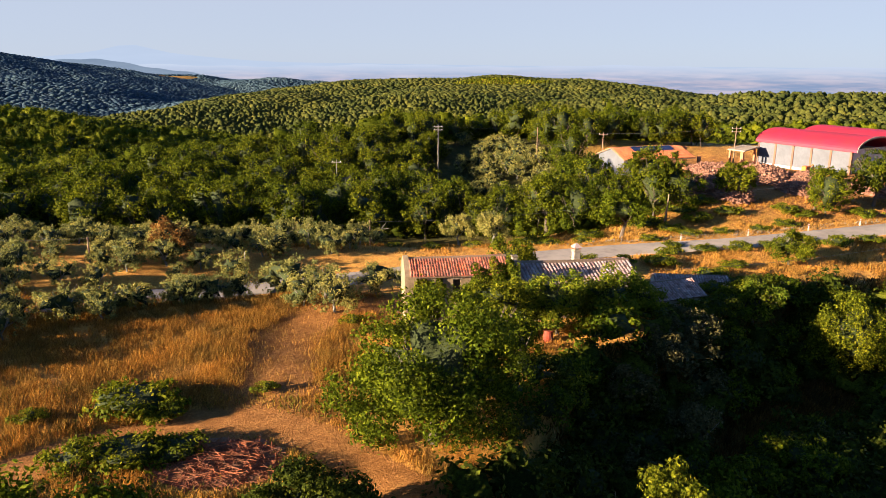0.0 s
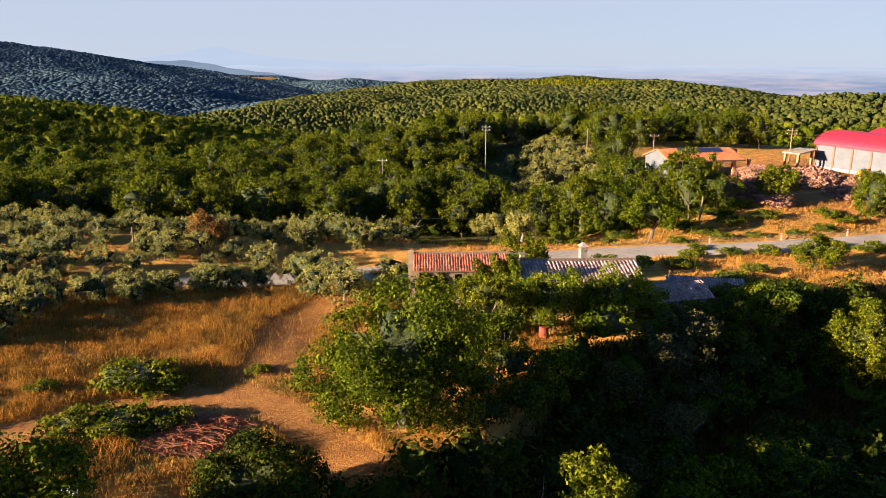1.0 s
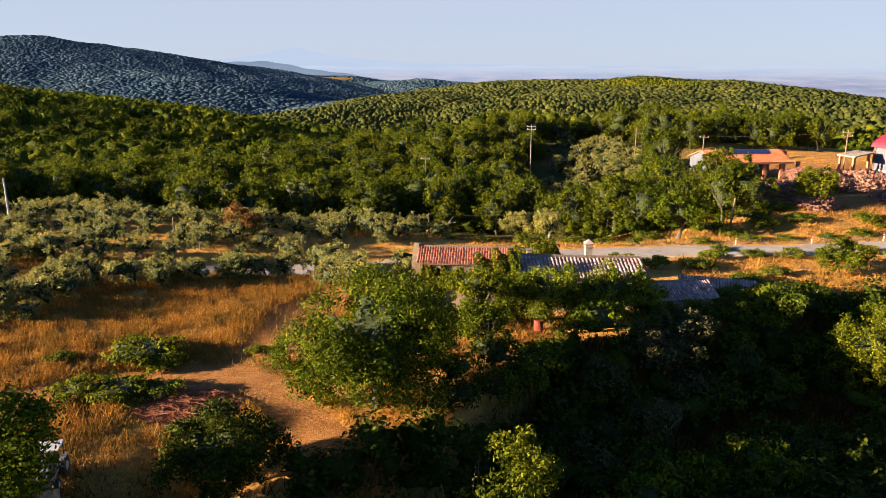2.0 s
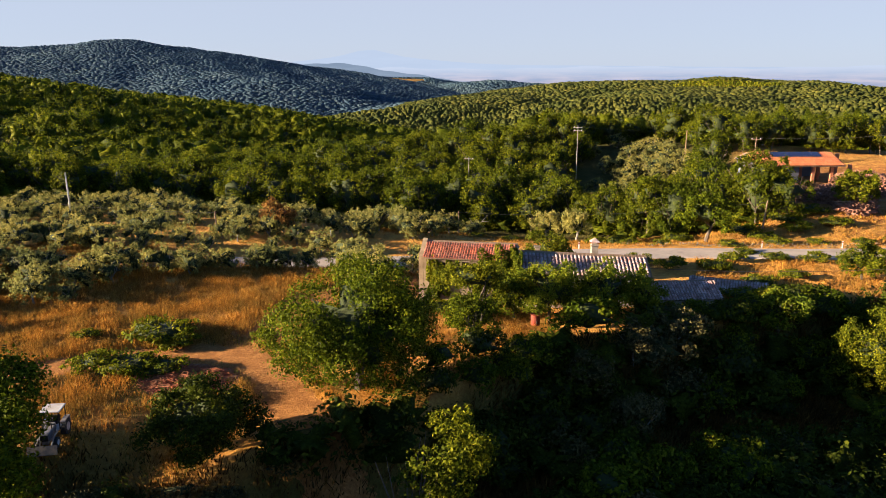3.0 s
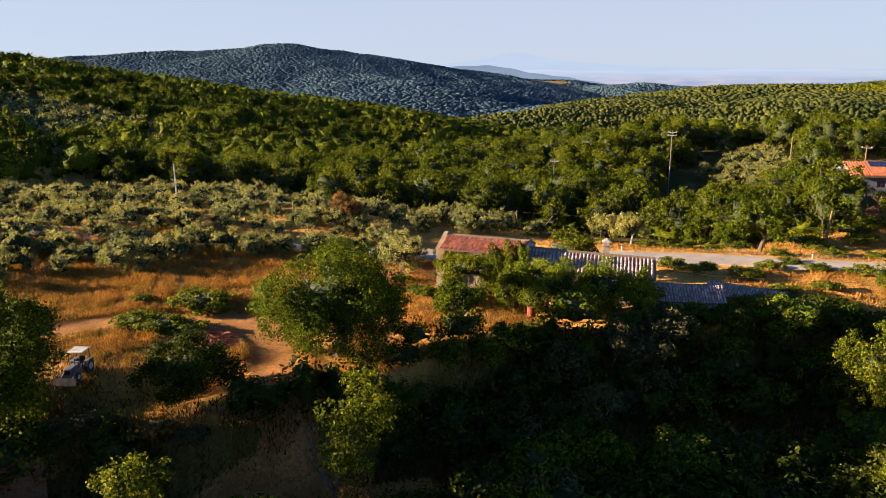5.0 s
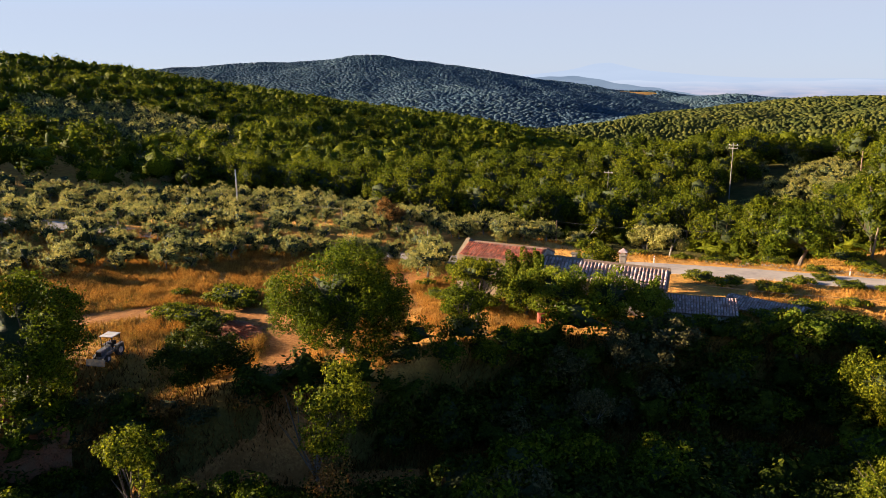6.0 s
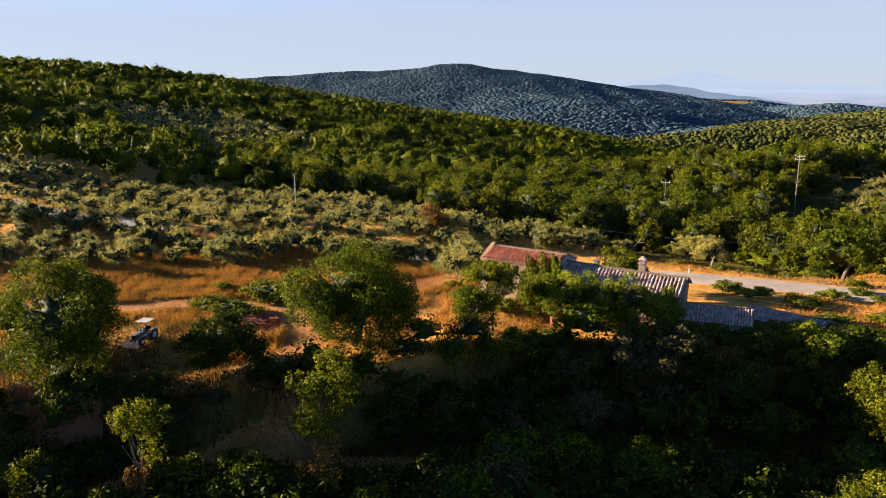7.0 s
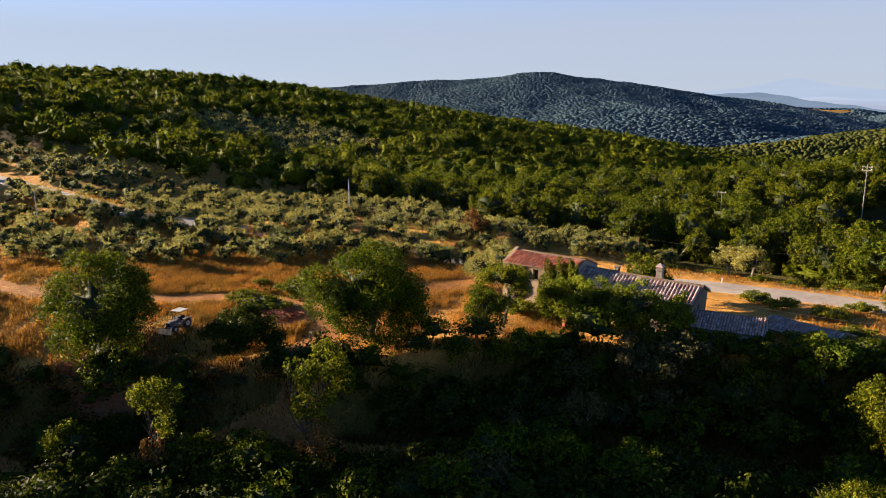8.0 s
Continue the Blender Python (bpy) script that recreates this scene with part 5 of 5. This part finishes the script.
p_h = pole(-78.0, 78.0, 3.0, 0.12, WOODP, "wooden pole at the edge of the woods")
p_o = pole(-21.9, 77.0, 2.0, 0.07, CONCRETE, "short pale roadside post")
WIRE = surface("cable", (0.02, 0.02, 0.02), (0.04, 0.04, 0.04), 3, 0.6)


def wire(a, b, sag, label="thin dark overhead cable between poles"):
    n = 14
    run = [(Vector(site(a.lerp(b, k / n) - Vector((0, 0, sag * 4 * (k / n) * (1 - k / n))))), 0.018) for k in range(n + 1)]
    o = part("overhead_cable", tubes([run], 4), WIRE, None)
    tagged(o, label, "cable", "overhead cables")


for a, b, s in ((p_h, p_d, 0.5), (p_d, p_c, 0.8), (p_c, p_w, 0.9), (p_w, Vector((75, 108, 9)), 0.9), (p_e, p_a, 0.5), (p_a, p_y, 0.4), (p_y, p_z, 0.4), (p_z, p_s, 0.5),
                (Vector((17.2, 66.3, 3.6)), p_r, 0.5), (p_f, p_h, 0.6)):
    wire(a, b, s)

# ---- shrubs, brambles and hedges ----
def low_bush(name, seed, rx, h, leaf, count, mat, label, group, lumps=26, lump=0.32):
    """A shrub that is leafy to the ground: one mesh."""
    r = np.random.default_rng(seed)
    ob = new(name, leafy_mesh(name, *crown_shape(r, count, rx, h * 0.55, leaf, lumps, lump, h * 0.42, -0.25, 0.7, 2, 0.5), mat))
    return tagged(ob, label, "shrub", group)


gully = [low_bush("shrub", 300 + i, 2.3, 2.8 + 0.7 * (i % 2), 0.16, 1100, (SHADE_LEAF, OAK, BUSH, GREYBUSH)[i], "dense shrub on the shaded gully slope", "gully shrubs") for i in range(4)]
rng = np.random.default_rng(77)
sx, sy = spots(rng, -24, 58, 10, 74, 1.9,
               lambda x, y: (bank(x, y) > 1.0) & (along(x, y, LOW, 2.2) < 0.1) & ~(((x - 32.8) / 3.6) ** 2 + ((y - 58.0) / 3.0) ** 2 < 1) & ((y < 62) | (x > 22)) & ~((x < 4) & (y < 30) & (rng.uniform(size=x.shape) < 0.25)) & (along(x, y, [(33, 58), (21, 51)], 2.4) < 0.1))
used = [False] * 4
pick = rng.permutation(len(sx))
joined_trees("undergrowth", rng, sx[pick[280:]], sy[pick[280:]], SHADE_LEAF, 260, 0.19, 2.1, 1.6, "dense undergrowth filling the gully", "undergrowth", tall=0.6, lumps=16, depth=0.45)
sx, sy = sx[pick[:280]], sy[pick[:280]]
for x, y in zip(sx, sy):
    # Mostly shade-darkened leaves low down, lighter ones above where sun falls.
    k = int(rng.choice(4, p=(0.50, 0.26, 0.12, 0.12) if y < 60 else (0.1, 0.3, 0.5, 0.1)))
    m = sited(pose(float(x), float(y), hz(x, y) - 0.1, 0, 0, float(rng.uniform(0, 360))))
    if not used[k]:
        gully[k].matrix_world, used[k] = m, True
    else:
        put(gully[k], float(x), float(y), float(rng.uniform(0, 360)), float(rng.uniform(0.7, 1.35)), 0.1)
for n, (x, y) in enumerate(((4.0, 41.6), (6.4, 44.8), (8.2, 48.4), (5.2, 38.4), (9.8, 52.2), (7.4, 41.4), (10.4, 46.4), (3.4, 44.6), (11.8, 50.0), (6.0, 47.6))):
    put(gully[n % 3], x, y, 50.0 * n, 0.75 + 0.06 * (n % 5), 0.2)
for x, y, r, h in ((14.0, 52.4, 2.3, 4.6), (20.2, 58.6, 2.6, 3.6), (17.0, 55.6, 2.0, 4.2), (17.7, 49.2, 2.2, 4.6)):
    lone("grey_shrub", int(x * 10), x, y, h, r, 0.12, 3600, GREYBUSH, "grey-green shrub with bare twigs below the house", "shrub", bark=GREYBARK, r=0.10, clear=0.1, lumps=30, lump=0.26)

bram = [low_bush("bramble", 320 + i, 2.2, 1.5, 0.13, 1100, BUSH, "green bramble patch in dry grass", "brambles") for i in range(2)]
first = [True, True]
for n, (x, y, s, t) in enumerate([(-20.6, 43.6, 1.35, 10), (-18.2, 43.0, 0.8, 50), (-18.6, 37.4, 1.1, 20), (-21.4, 36.8, 0.9, 80), (-16.0, 38.2, 0.8, 140), (-12.6, 46.4, 0.5, 0), (-9.2, 33.6, 0.6, 0),
                                  (-26.4, 41.4, 0.6, 0), (-22.6, 45.4, 0.6, 60), (26.0, 81.0, 0.8, 0), (30.5, 82.6, 0.7, 40), (34.5, 83.0, 0.8, 90), (24.0, 78.2, 0.9, 30), (19.6, 77.6, 0.9, 60),
                                  (38.5, 83.6, 0.7, 10), (46.0, 83.8, 0.9, 70), (50.5, 85.0, 0.8, 20), (22.6, 67.2, 0.8, 0), (26.2, 69.0, 0.9, 50), (31.8, 77.4, 0.8, 0), (28.2, 74.6, 0.8, 120),
                                  (46.4, 69.2, 0.5, 0), (42.0, 71.0, 0.5, 90), (-2.6, 56.6, 0.8, 0), (0.2, 57.2, 0.9, 40), (2.2, 57.0, 0.9, 80), (-4.4, 57.6, 0.7, 20), (-8.0, 60.0, 0.6, 0), (18.6, 61.6, 1.0, 10),
                                  (21.4, 62.6, 1.0, 60), (24.4, 63.8, 1.0, 100), (10.0, 90.2, 0.7, 0), (14.0, 90.8, 0.8, 60), (18.0, 91.0, 0.7, 120), (30.0, 93.0, 0.9, 0), (34.4, 95.6, 1.0, 40), (38.6, 97.0, 0.9, 90),
                                  (49.0, 97.0, 0.8, 0), (28.0, 96.8, 1.1, 140)]):
    k = n % 2
    if first[k]:
        bram[k].matrix_world, first[k] = sited(pose(x, y, hz(x, y) - 0.1, 0, 0, t)), False
        bram[k].scale = (s, s, s)
    else:
        put(bram[k], x, y, t, s, 0.1)

dryb = [low_bush("dry_brush", 330 + i, 1.5, 1.0, 0.11, 700, (DRYLEAF, GREYBUSH)[i], "low dry brush on the shaded bank", "dry brush") for i in range(2)]
bx, by = spots(rng, -24, 8, 8, 34, 2.7, lambda x, y: (bank(x, y) > 0.5) & (along(x, y, LOW, 1.8) < 0.2))
for n, (x, y) in enumerate(zip(bx, by)):
    if n < 2:
        dryb[n].matrix_world = sited(pose(float(x), float(y), hz(x, y) - 0.1))
    else:
        put(dryb[n % 2], float(x), float(y), float(rng.uniform(0, 360)), float(rng.uniform(0.6, 1.3)), 0.1)
for x, y, s in ((27, 99, 0.9), (33, 99.5, 1.0), (36.5, 101.5, 1.0), (47, 98.5, 0.9), (20, 95.5, 1.0), (57, 98, 0.9), (12.5, 96.0, 1.0), (26, 88.6, 0.6), (41, 92.4, 0.6), (36, 91.6, 0.6), (45, 94, 0.7), (31.5, 90.6, 0.7),
                (60.5, 131.0, 0.8), (66.5, 129.0, 0.8), (52.0, 128.5, 0.8), (69.5, 96.0, 1.0), (61.0, 96.5, 0.9), (-1.0, 88.5, 0.6), (4.0, 89.5, 0.6), (-6.0, 89.0, 0.5), (27.5, 85.0, 0.6), (43.0, 85.5, 0.6), (16.0, 78.4, 0.8), (29.0, 71.4, 0.9), (33.0, 72.0, 0.8)):
    put(bram[0], x, y, 37.0 * x, s, 0.1)

# olives along the near side of the road
for n in range(26):
    x = -106.0 + 3.2 * n + 0.7 * math.sin(n * 2.3)
    put(olives[n % 5], x, float(road_y(x)) - 4.4 - 0.6 * math.sin(n * 1.7), 70.0 * n, 1.0 + 0.2 * math.sin(n * 3.1))
# olives close to the house
for n, (x, y, s) in enumerate([(-15.4, 69.6, 1.5), (-11.4, 66.0, 1.25), (-10.0, 62.4, 1.3), (-13.2, 64.4, 1.1), (-20.6, 68.6, 1.2), (-6.6, 68.0, 1.2), (-17.6, 72.2, 1.2), (-3.0, 72.0, 1.1), (-24.6, 64.6, 1.1)]):
    put(olives[n % 5], x, y, 40.0 * n, s)

# ---- ivy on the house ----
def ivy(name, m, patches, mat, label, seed, size=0.11):
    """Leaves over a wall: patches (x, z, half width, half height, how far proud, leaves)."""
    r = np.random.default_rng(seed)
    out = []
    for x, z, w, h, d, n in patches:
        a, q = r.uniform(0, 2 * math.pi, n), np.sqrt(r.uniform(0, 1, n))
        wob = 1 + 0.25 * np.sin(3 * a + seed) + 0.15 * np.sin(7 * a)
        px, pz = x + w * q * np.cos(a) * wob, z + h * q * np.sin(a) * wob
        py = -d * (1 - q ** 2) * r.uniform(0.4, 1.1, n) - 0.05
        nrm = np.stack([np.cos(a) * q * 0.6, -np.ones(n), np.sin(a) * q * 0.6 + 0.4], -1)
        out.append(leaves_at(r, np.stack([px, py, pz], -1), unit(nrm), size))
    ob = new(name, quad_mesh(name, np.concatenate(out), mat))
    ob.matrix_world = sited(m)
    return tagged(ob, label, "ivy")


ivy("ivy", HOUSE, [(1.4, 2.4, 1.1, 2.0, 0.5, 1800), (0.6, 3.4, 0.4, 1.1, 0.25, 350), (2.5, 3.6, 0.45, 1.0, 0.25, 400), (6.2, 3.4, 1.5, 1.9, 0.8, 3000), (7.6, 3.6, 1.2, 2.2, 1.0, 2800), (5.2, 1.9, 1.1, 1.6, 0.7, 1500), (8.6, 5.0, 0.6, 1.0, 0.6, 900)],
    BUSH, "thick green ivy over the farmhouse front", 21)
ivy("ivy", WING, [(0.4, 3.0, 0.9, 2.2, 0.9, 1800), (11.9, 3.2, 0.5, 1.4, 0.4, 700), (3.6, 1.8, 1.6, 1.4, 0.6, 1500)], FIG, "light green creeper on the barn wing", 22)

# ---- heap of cut branches, stones, posts ----
TWIG = surface("red_brown_branches", (0.16, 0.045, 0.018), (0.34, 0.110, 0.042), 5, 0.9, (0.10, 0.04, 0.02), 1, 0.5, island=0.45)
LITTER = surface("bark_litter", (0.100, 0.034, 0.014), (0.31, 0.105, 0.040), 7, 0.95, (0.20, 0.105, 0.05), 0.9, 0.9)
def branch_heap(cx, cy, rx, ry, n, seed, label):
    """Cut branches thrown flat over chipped wood."""
    heap = thing("branch_heap", pose(cx, cy, hz(cx, cy)), label, "brush pile", "brush piles")
    r = np.random.default_rng(seed)
    runs = []
    for i in range(n):
        a, d = r.uniform(0, 2 * math.pi), math.sqrt(r.uniform(0, 1))
        x, y = rx * d * math.cos(a), ry * d * math.sin(a)
        z = hz(cx + x, cy + y) - hz(cx, cy) + 0.06 + 0.45 * (1 - d) * r.uniform(0.2, 1)
        b, l = r.uniform(0, 2 * math.pi), r.uniform(0.3, 0.95)
        dx, dy, dz = l * math.cos(b), l * math.sin(b), l * r.normal() * 0.12
        runs.append([((x - dx, y - dy, z - dz), 0.024), ((x + dx * 0.2, y + dy * 0.2, z + 0.05), 0.018), ((x + dx, y + dy, z + dz), 0.008)])
    part("brushwood", tubes(runs, 4), TWIG, heap)
    bm = bmesh.new()
    bmesh.ops.create_uvsphere(bm, u_segments=40, v_segments=14, radius=1.0)
    for v in bm.verts:
        k = 0.92 + 0.3 * noise.noise(v.co * 3 + Vector((seed, 0, 0)))
        x, y = v.co.x * 1.15 * rx * k, v.co.y * 1.2 * ry * k
        v.co = Vector((x, y, hz(cx + x, cy + y) - hz(cx, cy) + max(v.co.z, -0.2) * 0.22 + 0.06 * noise.noise(v.co * 9)))
    part("litter", bm, LITTER, heap, "reddish chipped wood and soil")


branch_heap(-13.2, 37.2, 3.9, 2.5, 900, 55, "flattened heap of reddish-brown cut branches beside the track")
branch_heap(-13.4, 18.6, 3.4, 3.2, 700, 57, "brown cut brush scattered down the bank below the oak")

# low stones on the bank beyond the road
bank_wall = tagged(new("stone_bank"), "low dry-stone bank along the far side of the road", "stone bank")
r = np.random.default_rng(56)
def stone_mesh(seed):
    bm = bmesh.new()
    bmesh.ops.create_icosphere(bm, subdivisions=1, radius=0.5)
    for v in bm.verts:
        v.co = v.co * (0.8 + 0.5 * noise.noise(v.co * 2 + Vector((seed, 0, 0)))) + Vector((0, 0, 0))
    me = bpy.data.meshes.new("stone")
    bm.to_mesh(me)
    bm.free()
    me.materials.append(STONE)
    return me


stones = [stone_mesh(i * 3.7) for i in range(6)]
for i in range(250):
    x = r.uniform(14, 58)
    y = float(road_y(x)) + 3.1 + r.uniform(0, 1.0)
    o = new("stone", stones[i % 6])
    o.parent = bank_wall
    s = r.uniform(0.10, 0.24)
    o.matrix_basis = sited(pose(x, y, hz(x, y) + 0.05 + 0.3 * (y - float(road_y(x)) - 3.1), r.uniform(0, 360), r.uniform(0, 360), 0)) @ Matrix.Diagonal((s * 1.5, s, s * 0.8, 1))
for x in (29.5, 38.2, 46.5, 54.0, 8.5):
    y = float(road_y(x)) + 2.9
    t = thing("road_post", pose(x, y, hz(x, y)), "small white roadside marker post", "post", "road posts")
    part("shaft", boxes((-0.07, 0.07, -0.05, 0.05, -0.2, 0.85), bevel=0.02), CHALK, t)
    part("band", boxes((-0.075, 0.075, -0.055, 0.055, 0.62, 0.76)), RUST, t, "red reflector band")

# bare dead tree beyond the road
dead = thing("dead_tree", pose(-10.0, 101.0, hz(-10.0, 101.0) - 1.0), "bare pale dead tree at the wood's edge", "tree")
part("trunk", tubes([[((0, 0, -0.3), 0.14), ((0.3, 0, 2.0), 0.1), ((1.4, 0.2, 3.6), 0.06), ((2.2, 0.2, 4.6), 0.03)], [((0.5, 0.0, 2.4), 0.06), ((-0.6, 0.2, 4.0), 0.03)], [((1.4, 0.2, 3.6), 0.04), ((2.6, 0, 3.8), 0.02)]], 6), GREYBARK, dead)

# ---- dry grass ----
def grass(name, rng, n, x0, x1, y0, y1, dens, hgt, mat, label, wide=0.03):
    """Loose blades, thick where dens(x, y) is near 1."""
    x, y = rng.uniform(x0, x1, n), rng.uniform(y0, y1, n)
    d = np.clip(dens(x, y), 0, 1)
    k = rng.uniform(size=n) < d
    x, y, d = x[k], y[k], d[k]
    n = len(x)
    z = height(x, y)
    a = rng.uniform(0, 2 * math.pi, n)
    h = hgt * rng.uniform(0.35, 1.3, n) * (0.45 + 0.55 * d)
    lx, ly = rng.normal(size=n) * 0.4 * h + 0.15 * h, rng.normal(size=n) * 0.4 * h
    w = wide * rng.uniform(0.6, 1.4, n)
    cx, cy = np.cos(a) * w, np.sin(a) * w
    q = np.stack([np.stack([x - cx, y - cy, z - 0.05], -1), np.stack([x + cx, y + cy, z - 0.05], -1),
                  np.stack([x + lx + cx * 0.4, y + ly + cy * 0.4, z + h], -1), np.stack([x + lx - cx * 0.4, y + ly - cy * 0.4, z + h], -1)], 1)
    return tagged(new(name, quad_mesh(name, site(q), mat)), label, "grass", kind="stuff")


def clumpy(x, y, size=3.0):
    return 0.5 + 0.5 * (wavy(x, y, size) + wavy(x + 11, y - 7, size * 2.7) + 0.7 * wavy(x - 5, y + 3, size * 0.45))


def free(x, y):
    """1 on open grass, falling off over the tracks, the bank and the heap."""
    t = np.maximum(1.1 * along(x, y, TRACK, 1.9), 0.86 * along(x, y, SPUR, 2.8))
    t = np.maximum(t, 0.8 * bell(x, y, -11.5, 43, 4.0, 4.0))
    return (1 - t) * (1 - bell(x, y, -12, 24, 9, 5)) ** 3 * (1 - sstep(0.5, 2.0, bank(x, y))) * (np.hypot((x + 13.4) * 0.8, y - 37.4) > 3.2)


rng = np.random.default_rng(90)
grass("dry_grass", rng, 300000, -58, -6, 26, 68, lambda x, y: free(x, y) * (0.35 + clumpy(x, y)), 0.50, GRASS, "tall golden dry grass on the terrace", 0.019)
grass("dry_grass", rng, 40000, -105, -56, 2, 46, lambda x, y: free(x, y) * clumpy(x, y) * (np.abs(y - road_y(x)) > 3), 0.6, GRASS, "dry grass between the olives", 0.06)
grass("dry_grass", rng, 50000, -6, 12, 34, 60, lambda x, y: free(x, y) * clumpy(x, y), 0.4, GRASS, "short golden dry grass under the oak", 0.02)
grass("dry_grass", rng, 70000, 22, 66, 46, 86, lambda x, y: clumpy(x, y) * (np.abs(y - road_y(x)) > 3) * ((bank(x, y) < 2) | (((x - 32.8) / 3.8) ** 2 + ((y - 58.0) / 3.2) ** 2 < 1)), 0.5, GRASS, "golden dry grass on the slope by the road")
grass("dry_grass", rng, 50000, -30, 66, 84, 104, lambda x, y: clumpy(x, y) * 0.8 * (np.abs(y - road_y(x)) > 3.6), 0.42, GRASS, "dry grass verge beyond the road", 0.04)
grass("dry_grass", rng, 60000, -62, -17, 6, 27, lambda x, y: free(x, y) * (0.2 + clumpy(x, y)), 0.5, GRASS, "golden and olive-green dry grass at the terrace edge", 0.035)
WEED = foliage("green_weeds", (0.06, 0.08, 0.015), (0.12, 0.13, 0.03), (0.24, 0.20, 0.06), 0.3, 0.3)
grass("green_weeds", rng, 26000, -34, -6, 26, 46, lambda x, y: (1 - along(x, y, TRACK, 1.8)) * (bank(x, y) < 3) * (clumpy(x, y, 4) - 0.2), 0.3, WEED, "low green weeds beside the track")
BROWNWEED = foliage("brown_weeds", (0.050, 0.032, 0.014), (0.095, 0.060, 0.024), (0.160, 0.105, 0.042), 0.4, 0.2, 0.85)
grass("brown_weeds", rng, 60000, -26, 12, 6, 38, lambda x, y: np.maximum(sstep(0.3, 1.5, bank(x, y)), bell(x, y, -12, 24, 7, 4)) * (1 - 0.8 * along(x, y, LOW, 1.1)) * (0.3 + clumpy(x, y, 3)), 0.5, BROWNWEED, "dry brown weeds on the shaded bank", 0.05)
grass("brown_weeds", rng, 40000, 24, 48, 46, 75, lambda x, y: sstep(0.3, 1.5, bank(x, y)) * (0.2 + clumpy(x, y, 3)), 0.7, BROWNWEED, "tall brown weeds in the gully", 0.05)
grass("brown_weeds", rng, 40000, 6, 38, 38, 62, lambda x, y: sstep(0.5, 2.0, bank(x, y)) * (0.35 + clumpy(x, y, 4)), 0.8, BROWNWEED, "tall brown weeds between the gully shrubs", 0.045)
